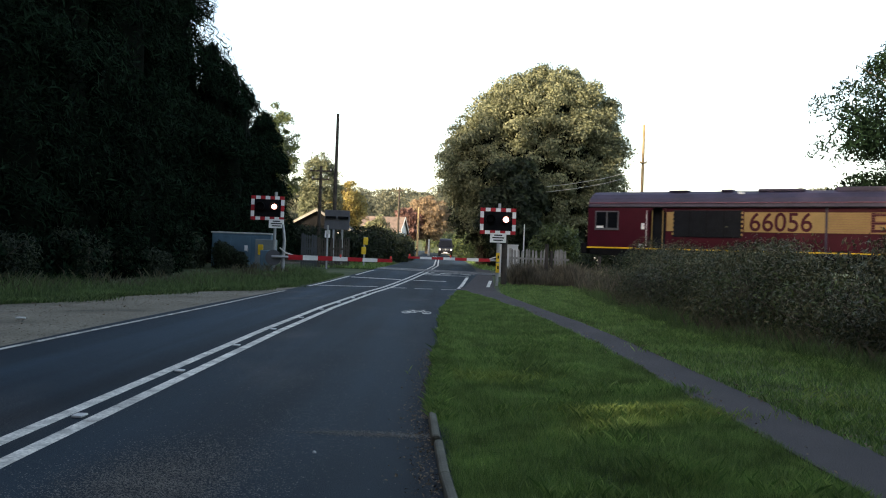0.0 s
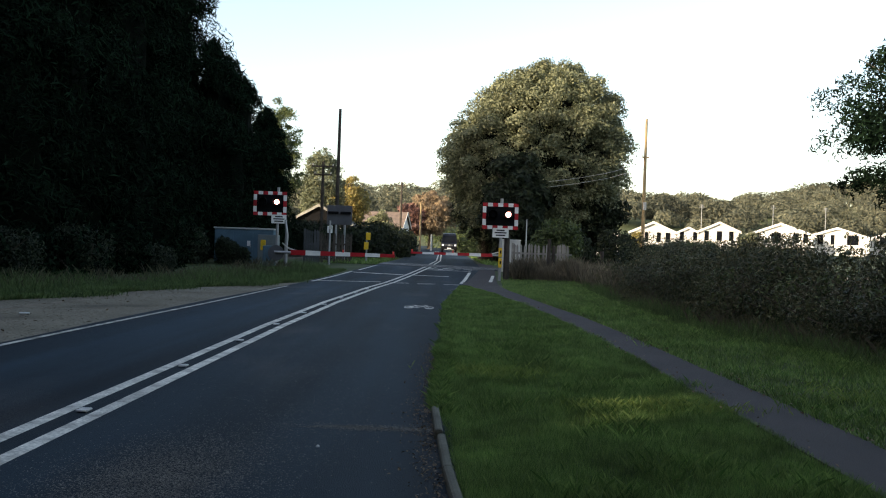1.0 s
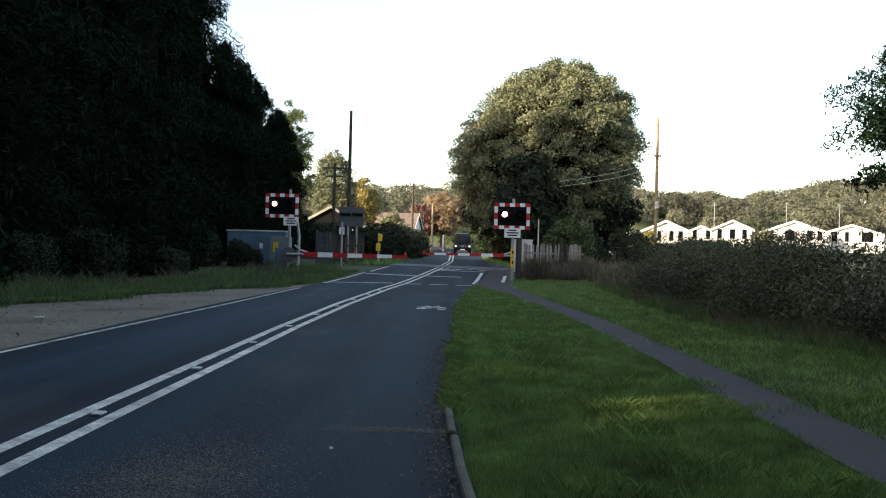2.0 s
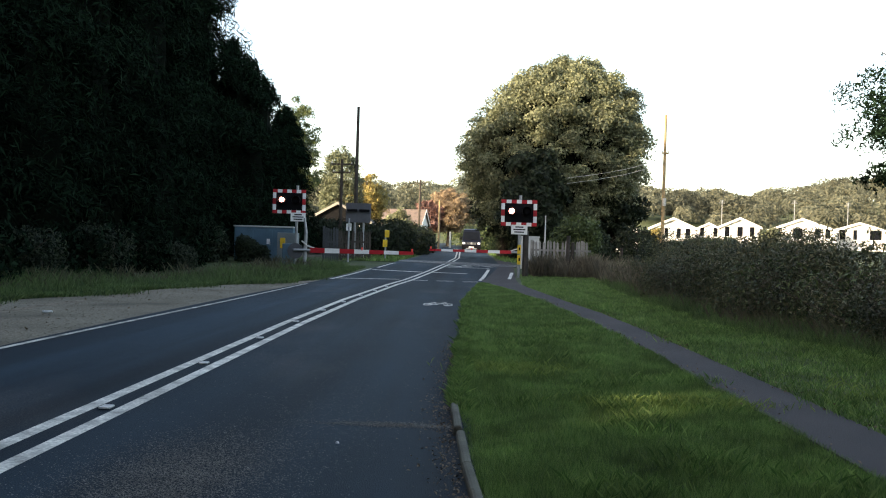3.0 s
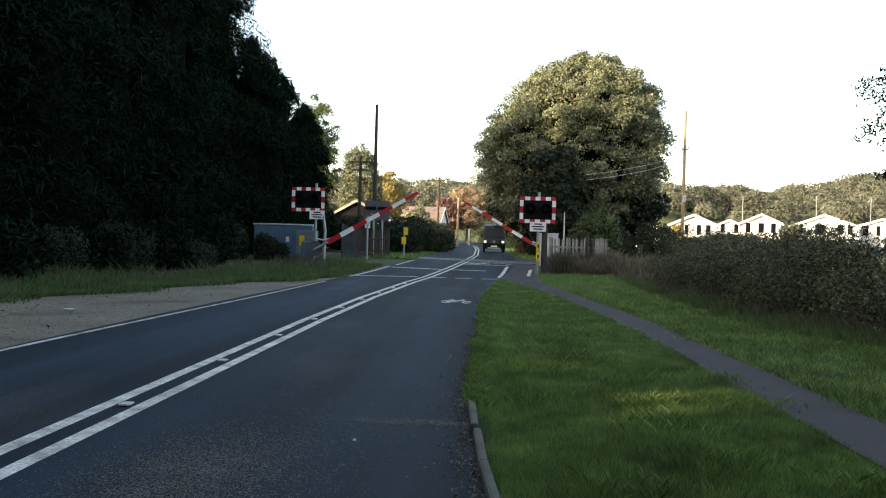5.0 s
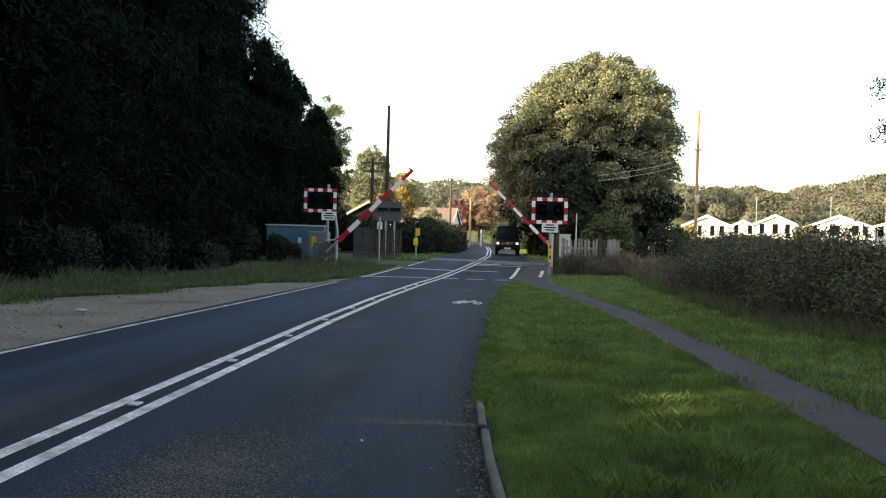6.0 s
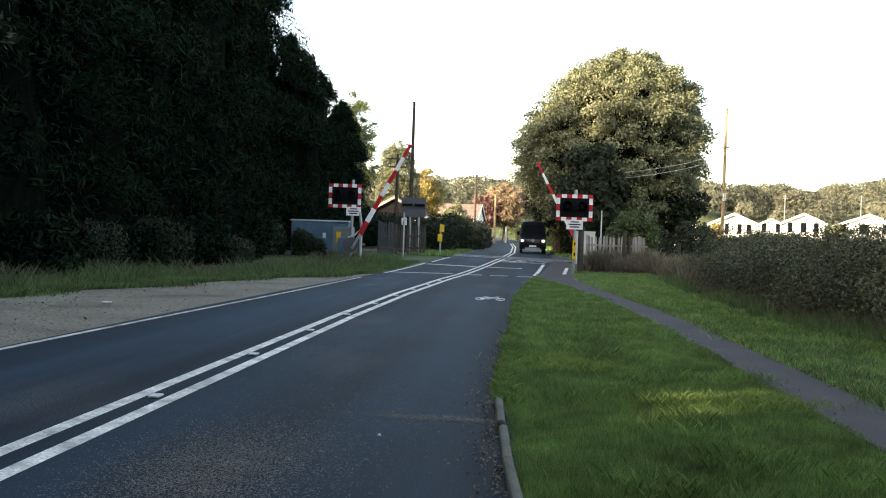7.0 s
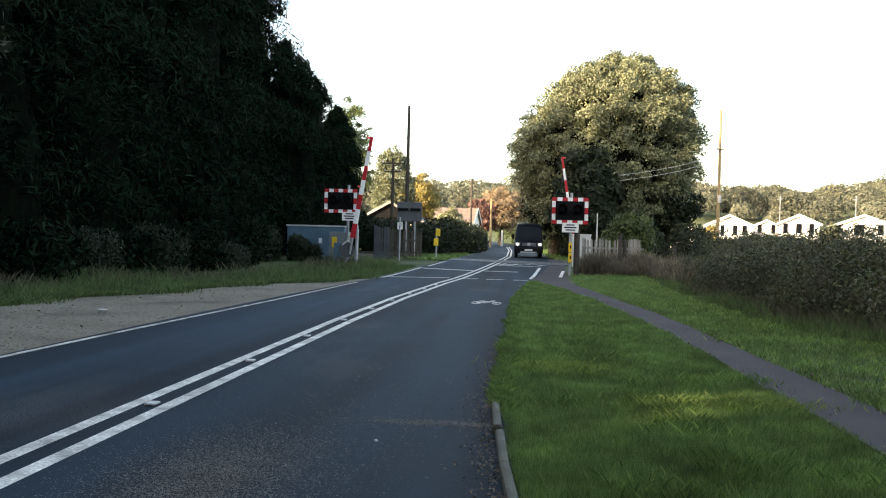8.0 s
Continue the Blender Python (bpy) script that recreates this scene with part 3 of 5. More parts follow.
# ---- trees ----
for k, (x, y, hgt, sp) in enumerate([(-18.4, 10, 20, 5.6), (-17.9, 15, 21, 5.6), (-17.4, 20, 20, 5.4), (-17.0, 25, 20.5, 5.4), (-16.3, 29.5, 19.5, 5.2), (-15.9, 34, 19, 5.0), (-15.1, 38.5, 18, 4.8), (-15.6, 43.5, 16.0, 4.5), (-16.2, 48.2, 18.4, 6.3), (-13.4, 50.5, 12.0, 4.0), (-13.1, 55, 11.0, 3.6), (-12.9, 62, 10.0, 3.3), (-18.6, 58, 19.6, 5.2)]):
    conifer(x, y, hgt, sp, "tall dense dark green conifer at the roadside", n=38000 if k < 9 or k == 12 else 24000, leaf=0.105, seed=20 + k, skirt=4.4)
# trees out of view, added to keep sun and sky off the foreground
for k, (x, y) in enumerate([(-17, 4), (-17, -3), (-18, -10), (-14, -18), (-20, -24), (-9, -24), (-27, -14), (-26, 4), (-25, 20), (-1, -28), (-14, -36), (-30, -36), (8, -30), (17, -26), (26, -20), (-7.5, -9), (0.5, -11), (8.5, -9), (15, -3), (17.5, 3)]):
    conifer(x, y, 20 + k % 3, 5.2, "tall conifer added out of view to shade the foreground", n=4500, seed=160 + k, leaf=0.5, core=k not in (0, 1, 2, 3, 4, 6, 7))
# added second row stops sun and sky coming through the first
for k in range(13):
    conifer(-22.5 - 0.8 * (k % 2), -14 + 5.2 * k, 20 + (k * 7) % 4, 5.0, "tall conifer added behind the row to block sun and sky", n=4500, seed=90 + k, leaf=0.55, core=k > 4)
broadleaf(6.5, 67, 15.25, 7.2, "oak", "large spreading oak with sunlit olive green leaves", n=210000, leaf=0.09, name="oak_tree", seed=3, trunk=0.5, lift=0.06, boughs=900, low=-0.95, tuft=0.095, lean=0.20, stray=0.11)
# broadleaf tree in the conifers' near-black, so that it looks shaded
broadleaf(24.3, 42, 13.6, 7.0, "conifer", "leafy tree beside the railway, shade put into its colour", n=42000, leaf=0.105, seed=5, lift=0.12, boughs=190, tuft=0.14, low=-0.9, stray=0.15)
broadleaf(-14.5, 75, 13.3, 2.5, "leaf", "slender tree rising behind the conifers", n=24000, leaf=0.10, seed=7, lift=0.1, boughs=170, low=-1, tuft=0.2, trunk=0.16, stray=0.12)
broadleaf(-12.3, 88, 10.3, 2.3, "feather", "feathery light green tree beside a house", n=30000, leaf=0.10, seed=9, lift=0.05, boughs=230, low=-1, tuft=0.14, trunk=0.16, stray=0.16)
broadleaf(-11.7, 105, 9.2, 2.8, "gold", "small tree with golden autumn leaves", n=22000, leaf=0.13, seed=11, lift=0.1, boughs=120, tuft=0.22, low=-1)
broadleaf(-2.4, 140, 9.6, 4.2, "rust", "tree with russet autumn leaves", n=24000, leaf=0.16, seed=13, lift=0.1, boughs=130, tuft=0.2, low=-1)
broadleaf(-5.4, 138, 7.4, 2.8, "copper", "small tree with copper red leaves", n=4000, leaf=0.35, seed=15, lift=0.1, boughs=40, low=-1)

bank("hedge", "overgrown bramble hedge with brown and green leaves", [(10.0, 6.5), (8.1, 12), (7.2, 18), (7.4, 26), (8.3, 32), (9.2, 37)], 1.80, 2.4, 125000, 0.036, "bramble", seed=2, ragged=1.0)
bank("shrub", "tall bramble clump grown into the hedge", [(9.3, 13.0), (8.3, 17.8)], 1.9, 2.0, 22000, 0.046, "bramble", seed=52, category="shrub")
bank("hedge", "ragged front of bramble and nettle stems", [(8.0, 7.5), (6.5, 12.5), (6.05, 16), (6.0, 21), (6.1, 26), (6.8, 33)], 1.1, 1.6, 60000, 0.030, "bramble", seed=42, ragged=1.6)
bank("shrub", "tan dying weeds before the hedge", [(5.9, 24), (6.3, 33)], 0.85, 0.9, 9000, 0.030, "dry", seed=71, category="weeds", ragged=1.5)
bank("shrub", "brighter green bramble shoots on the hedge", [(6.9, 11), (6.2, 17), (6.2, 24)], 1.35, 1.3, 7000, 0.036, "leaf", seed=72, category="shrub", ragged=1.5)
bank("shrub", "brown dying bramble stems on the hedge", [(7.6, 9.5), (6.3, 14), (6.2, 19)], 1.25, 1.2, 8000, 0.030, "dry", seed=73, category="shrub", ragged=1.5)
bank("shrub", "low dark bush at the hedge end", [(7.6, 36), (8.4, 39)], 1.5, 1.6, 9000, 0.06, "shadeleaf", seed=43, category="shrub")
bank("hedge", "dark overgrown hedge along the far roadside", [(-7.0, 57), (-5.9, 68), (-5.2, 85), (-5.4, 105), (-6.9, 122)], 2.5, 3.2, 52000, 0.13, "shadeleaf", seed=4)
bank("shrub", "rounded green shrub with yellowing top", [(5.6, 51.5), (7.3, 52)], 3.2, 2.4, 11000, 0.10, "leaf", seed=6, category="shrub")
# same near-black here: shade under the conifers is in the leaf colour
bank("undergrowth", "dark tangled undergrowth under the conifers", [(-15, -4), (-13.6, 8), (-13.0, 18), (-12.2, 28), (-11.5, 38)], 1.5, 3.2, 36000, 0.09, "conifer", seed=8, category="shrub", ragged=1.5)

# understorey round the oak, the shade there put into its leaf colour
broadleaf(4.6, 60.5, 7.9, 2.6, "shadeleaf", "leafy tree in shade-dark colour beside the oak", n=22000, leaf=0.16, seed=31, lift=0.05, boughs=60, low=-1)
broadleaf(3.2, 74, 8.4, 3.6, "shadeleaf", "leafy tree in shade-dark colour behind the oak", n=14000, leaf=0.16, seed=34, lift=0.05, boughs=60, low=-1)
broadleaf(10.8, 66, 7.0, 2.9, "shadeleaf", "leafy tree in shade-dark colour under the oak", n=14000, leaf=0.16, seed=33, lift=0.05, boughs=60, low=-1)
bank("hedge", "dense shrubs in shade-dark colour under the oak", [(4.2, 61), (8.5, 60.5), (11.6, 61.5)], 3.0, 3.2, 26000, 0.14, "shadeleaf", seed=12)
bank("hedge", "mixed green shrubs beside the chalets", [(16.5, 76), (21, 82), (26, 86)], 1.4, 2.4, 12000, 0.16, "leaf", seed=14)
bank("shrub", "yellowing garden shrub before the chalets", [(19.6, 94), (21.0, 95)], 2.6, 1.7, 5000, 0.12, "gold", seed=61, category="shrub")
bank("shrub", "green garden shrub between the chalets", [(32.9, 97), (33.6, 97)], 2.2, 1.5, 5000, 0.12, "oak", seed=62, category="shrub")
bank("shrub", "small sunlit yellow green shrub on the roadside", [(3.0, 74), (3.3, 74.5)], 2.3, 0.9, 2500, 0.08, "oak", seed=16, category="shrub")
bank("hedge", "dark shrubs in front of the house", [(-11, 64), (-8.6, 63)], 2.6, 2.6, 9000, 0.13, "shadeleaf", seed=18)
bank("undergrowth", "dark bushes round the relay cabinet", [(-13, 42), (-11.6, 43)], 1.7, 2.0, 8000, 0.09, "shadeleaf", seed=19, category="shrub")

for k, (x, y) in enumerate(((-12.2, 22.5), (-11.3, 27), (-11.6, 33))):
    bank("shrub", "dark leafy bush at the foot of the conifers", [(x, y), (x + 0.5, y + 1.2)], 1.5 + 0.2 * (k % 2), 1.5, 8000, 0.042, "shadeleaf", seed=64 + k, category="shrub")
bank("shrub", "dark bush grown over the relay cabinet", [(-11.2, 42.5), (-10.1, 42.3)], 1.3, 1.2, 8000, 0.055, "shadeleaf", seed=63, category="shrub")
bank("hedge", "green hedge closing the bend of the far road", [(-3.0, 152), (2.6, 142), (4.4, 122), (4.8, 98)], 3.4, 3.2, 26000, 0.16, "leaf", seed=44)
broadleaf(-7.6, 101, 4.8, 1.7, "oak", "small rounded light green tree in sunlight", n=5000, leaf=0.14, seed=45, lift=0.05, boughs=40, low=-1)
broadleaf(-12.6, 18, 12, 2.6, "shadeleaf", "slender broadleaf tree before the conifers", n=9000, leaf=0.12, seed=46, lift=0.3, boughs=60, low=-1)
bank("hedge", "low dark bushes on the roadside under the oak", [(4.6, 66), (4.6, 80)], 2.2, 1.8, 12000, 0.12, "shadeleaf", seed=22)
# far woods on the hill
rng = np.random.default_rng(77)
n = 560
wx, wy = rng.uniform(-60, 200, n), 348 - 150 * rng.random(n) ** 1.5
pp, uu = [], []
for x, y in zip(wx, wy):
    r = rng.uniform(3.6, 7.6)
    flat = rng.uniform(0.75, 1.05)
    lobes = rng.normal(0, 1, (9, 3))
    lobes /= np.linalg.norm(lobes, axis=1)[:, None]
    lobes[:, 2] = np.abs(lobes[:, 2])
    u = rng.normal(0, 1, (860, 3))
    u /= np.linalg.norm(u, axis=1)[:, None]
    u[:, 2] = np.abs(u[:, 2]) * 1.1 - 0.2
    near = np.max(u @ lobes.T, axis=1)
    reach = r * (0.70 + 0.30 * near ** 3) * rng.uniform(0.86, 1.03, 860)
    pp.append(np.array([x, y, float(land(x, y)) + r * 0.55]) + u * reach[:, None] * np.array([1, 1, flat]))
    uu.append(u)
tagged(leaves("far_woods", np.concatenate(pp), np.concatenate(uu), 0.52, "hazy_wood", seed=5, corners=3, flop=0.45), "wooded hillside of olive green trees, haze mixed into their colour", "woods", kind="stuff")
# ---- level crossing ----
def gz(x, y):
    return float(land(x, y))


MOVES = []


def puck(radius, depth, bm=None, at=(0, 0, 0)):
    """A flat round lamp facing -y: its front takes the first material, the rest the second."""
    bm = bm or bmesh.new()
    m = Matrix.Translation(at) @ Matrix.Rotation(radians(90), 4, "X")
    bmesh.ops.create_cone(bm, cap_ends=True, segments=24, radius1=radius, radius2=radius, depth=depth, matrix=m)
    bm.normal_update()
    for f in bm.faces:
        f.material_index = 0 if f.normal.y < -0.9 else 1
    return bm


def signal(x, y, board_z, post_dx, sign_dx, label, facing=0.0):
    """Two red lamps on a black board with a red and white border, on a post, with a plate below."""
    g = gz(x, y)
    ob = thing("crossing_signal", label, "traffic signal", pose(x, y, g, 0, 0, facing), group="crossing signals")
    z = board_z - g
    part("post", tube([(post_dx, 0.08, -0.1), (post_dx, 0.08, z + 0.75)], 0.065, 12), "steel", ob, "grey steel post")
    part("backboard", box(1.5, 0.05, 1.1, (0, 0, z), 0.01), "black", ob, "matt black board")
    bw, bh, th = 1.5 / 7, 0.8 / 3, 0.15
    for k in range(7):
        for s in (-1, 1):
            part("border_block", box(bw - 0.006, 0.02, th, (-0.75 + bw * (k + 0.5), -0.037, z + s * (0.55 - th / 2))), "red" if k % 2 == 0 else "white", ob)
    for k in range(3):
        for s in (-1, 1):
            part("border_block", box(th, 0.02, bh - 0.006, (s * (0.75 - th / 2), -0.037, z - 0.4 + bh * (k + 0.5))), "red" if k % 2 == 1 else "white", ob)
    lamps = []
    for s in (-1, 1):
        hood = bmesh.new()
        rim = []
        for r in (0.20, 0.185):
            rim.append([[hood.verts.new((s * 0.32 + r * math.cos(a), yy, z + 0.07 + r * math.sin(a))) for a in [radians(-35 + 250 * i / 20) for i in range(21)]] for yy in (-0.03, -0.40)])
        for i in range(20):
            hood.faces.new((rim[0][0][i], rim[0][0][i + 1], rim[0][1][i + 1], rim[0][1][i]))
            hood.faces.new((rim[1][0][i], rim[1][1][i], rim[1][1][i + 1], rim[1][0][i + 1]))
            hood.faces.new((rim[0][1][i], rim[0][1][i + 1], rim[1][1][i + 1], rim[1][1][i]))
        part("hood", hood, "black", ob, "black lamp hood")
        # added cup that keeps a turned lamp's glow off the board
        cup = tube([(s * 0.32, -0.03, z + 0.07), (s * 0.32, -0.20, z + 0.07)], 0.172, 20)
        bmesh.ops.delete(cup, geom=[f for f in cup.faces if len(f.verts) > 4], context="FACES_ONLY")
        part("lamp_case", cup, "black", ob)
        # added black ring, closes the gap where the turned lamp's glow leaks
        ring = bmesh.new()
        inner, outer = [[ring.verts.new((s * 0.32 + r * math.cos(k * math.tau / 24), -0.235, z + 0.07 + r * math.sin(k * math.tau / 24))) for k in range(24)] for r in (0.119, 0.184)]
        for k in range(24):
            ring.faces.new((inner[k], inner[(k + 1) % 24], outer[(k + 1) % 24], outer[k]))
        bmesh.ops.solidify(ring, geom=ring.faces[:], thickness=0.012)
        part("lens_ring", ring, "black", ob)
        lamp = part("lamp", puck(0.118, 0.05), ["lamp_on", "black"], ob, "round red lamp, flashing")
        lamp.matrix_basis = pose(s * 0.32, -0.22, z + 0.07)
        lamps.append((lamp, s * 0.32, z + 0.07))
    part("plate", box(0.68, 0.02, 0.40, (sign_dx, -0.04, z - 0.70), 0.006), "white", ob, "small white plate with black lines")
    for k, w in enumerate((0.34, 0.5, 0.4)):
        part("text_bar", box(w, 0.006, 0.05, (sign_dx, -0.054, z - 0.59 - 0.105 * k)), "black", ob)
    part("bracket", box(0.7, 0.05, 0.06, (post_dx * 0.5, 0.05, z - 0.2)), "steel", ob)
    return ob, lamps


RIGHT_ON = [(0.67, 1.07), (1.46, 1.87), (2.27, 2.70), (3.13, 3.57), (3.95, 4.37)]
LEFT_ON = [(0.27, 0.67), (1.07, 1.56), (1.87, 2.27), (2.70, 3.13), (3.57, 4.06)]


def flash(lamp, x, z, spells, first):
    """The lamp turns its lit face to the road while it is on."""
    def at(a):
        return pose(x, -0.22, z, 0, 0, a)
    rows = [(0.0, at(0 if first else 180))]
    turns = ([(0.27, 0)] if first else []) + [(t, s) for a, b in spells for t, s in ((a, 1), (b, 0))]
    for t, on in turns:
        a, b = (180, 360) if on else (0, 180)
        rows += [(t - 0.05, at(a)), (t - 0.017, at(a + 60)), (t + 0.017, at(a + 120)), (t + 0.05, at(b % 360))]
    rows.append((8.0, at(180)))
    walk(lamp, rows)


sig_r, lamps_r = signal(2.28, 37.4, 2.74, 0.05, 0.03, "red and white bordered crossing signal beside the footpath")
sig_l, lamps_l = signal(-8.05, 40.6, 3.08, 0.35, 0.42, "red and white bordered crossing signal beside the barrier and trees", facing=4)
for k, z in enumerate((1.14, 0.70)):
    part("yellow_panel", box(0.15, 0.05, 0.40, (0.05, -0.02, z), 0.03), "yellow", sig_r, "yellow panel with a black mark")
    part("panel_mark", box(0.06, 0.01, 0.13, (0.065, -0.05, z + 0.02)), "black", sig_r)
link("wooden_post", tube([(2.62, 37.7, gz(2.6, 37.7) - 0.1), (2.62, 37.7, gz(2.6, 37.7) + 1.9)], [0.13, 0.12], 10), "dark_wood")
tagged(bpy.data.objects["wooden_post"], "thick dark wooden post behind the signal post", "post")

RISE = [(0.0, 0), (3.45, 0), (3.7, 7), (4.0, 12.5), (4.5, 21), (4.7, 25), (5.8, 41.5), (6.2, 48), (6.5, 52.5), (7.0, 62), (7.5, 70.5), (8.0, 80.5)]


def barrier(x, y, height, rz, length, label, first, machine=True):
    """A crossing barrier: the machine, its pale stand, and the striped boom that turns on it."""
    g = gz(x, y)
    ob = thing("crossing_barrier", label, "barrier", pose(x, y, g, 0, 0, rz), group="crossing barriers")
    h = height - g
    if machine:
        part("stand", tube([(0.26, 0.1, -0.1), (0.26, 0.1, 0.7), (0.28, 0.1, 1.5), (0.2, 0.1, 2.2)], [0.085, 0.08, 0.075, 0.05], 10), "steel", ob, "pale curved steel stand")
        part("disc", puck(0.36, 0.05, None, (-0.2, 0.12, h - 0.05)), ["board_grey", "board_grey"], ob, "round grey counterweight plate")
        part("machine_box", box(0.55, 0.5, 1.0, (-0.55, 0.45, 0.5), 0.04), "cabinet", ob, "grey machine housing")
    else:
        part("stand", box(0.3, 0.34, h + 0.2, (-0.1, 0.15, (h + 0.2) / 2 - 0.05), 0.03), "palepaint", ob, "pale grey housing")
    boom = part("boom", tube([(-0.25, 0, 0), (first + 0.02, 0, 0)], [0.06, 0.06], 8), "steel", ob, "striped red and white boom")
    boom.matrix_basis = pose(0, 0, h)
    n = 7
    w = (length - first) / n
    for k in range(n):
        a, b = first + k * w, first + (k + 1) * w - 0.004
        ra, rb = (0.118 if machine else 0.10) - 0.045 * k / n, (0.118 if machine else 0.10) - 0.045 * (k + 1) / n
        bm = prism([(a, -ra), (b, -rb), (b, rb), (a, ra)], 0.06, "y", None, -0.03)
        part("band", bm, "red" if k % 2 == 0 else "white", boom)
    part("brace", tube([(0.1, 0.02, 0.42), (0.35, 0.02, 0.2), (0.75, 0.02, 0.08)], [0.03, 0.04, 0.03], 8), "palepaint", boom, "pale curved brace")
    for p in (0.55, 0.985):
        part("boom_lamp", tube([(length * p, 0, 0.06), (length * p, 0, 0.2)], [0.04, 0.04], 8), "bulb", boom, "small red lamp")
    return boom, h


boom_l, boom_l_h = barrier(-7.52, 40.5, 0.88, 0, 5.25, "barrier with red and white boom beside dark conifers", 0.5)
boom_r, boom_r_h = barrier(3.5, 52, 1.0, 180, 5.5, "barrier with red and white boom across the far lane", 0.7, machine=False)

# ---- railway ----
RAIL = Vector((7.1, 43.8, 0.66))
TRACK = Matrix.Translation(RAIL) @ Matrix.Rotation(radians(-33), 4, "Z") @ Matrix.Rotation(radians(-0.15), 4, "Y")
railway = thing("railway", "railway track of steel rails on ballast", "railway", TRACK, kind="structure")
part("ballast", prism([(-4.6, -3.0), (4.6, -3.0), (1.9, -0.14), (-1.9, -0.14)], 200, "x", None, 4.6), "ballast", railway)
part("ballast", prism([(-2.6, -0.75), (2.6, -0.75), (1.9, -0.14), (-1.9, -0.14)], 90, "x", None, -110), "ballast", railway)
for s in (-0.7525, 0.7525):
    part("rail", prism([(s - 0.07, -0.13), (s + 0.07, -0.13), (s + 0.035, -0.02), (s + 0.035, 0), (s - 0.035, 0), (s - 0.035, -0.02)], 200, "x", None, -2.5), "rail", railway)
    part("rail", prism([(s - 0.07, -0.13), (s + 0.07, -0.13), (s + 0.035, -0.02), (s + 0.035, 0), (s - 0.035, 0), (s - 0.035, -0.02)], 90, "x", None, -107), "rail", railway)
for k in range(44):
    part("sleeper", box(0.26, 2.5, 0.1, (5 + k * 0.65, 0, -0.12), 0.01), "dark_wood", railway)
deck = thing("crossing_deck", "dark rubber crossing panels between the rails", "crossing", kind="structure")
for k in range(9):
    for a, b, what in ((-2.1, -0.84, "deck"), (-0.83, -0.68, "rail"), (-0.66, 0.66, "deck"), (0.68, 0.83, "rail"), (0.84, 2.1, "deck")):
        p = TRACK @ Vector((-15.4 + 1.2 * k + 0.6, (a + b) / 2, 0))
        o = part("panel" if what == "deck" else "rail_head", box(1.18 if what == "deck" else 1.2, b - a, 0.16, (0, 0, -0.08), 0.008), what, deck)
        o.matrix_basis = pose(p.x, p.y, float(bed(p.y)) + 0.009, 0, 0, -33)


def lettering(text, size, material, parent, m, label):
    """Words as a thin mesh, in the plane that m gives."""
    cu = bpy.data.curves.new("lettering", "FONT")
    cu.body, cu.size, cu.extrude, cu.offset = text, size, 0.004, 0.012
    tmp = bpy.data.objects.new("lettering", cu)
    scene.collection.objects.link(tmp)
    bpy.context.view_layer.update()
    me = bpy.data.meshes.new_from_object(tmp.evaluated_get(bpy.context.evaluated_depsgraph_get()))
    bpy.data.objects.remove(tmp)
    me.materials.clear()
    me.materials.append(M[material])
    ob = new("fleet_number", me)
    ob.parent, ob.matrix_basis = parent, m
    ob["label"] = label
    return ob


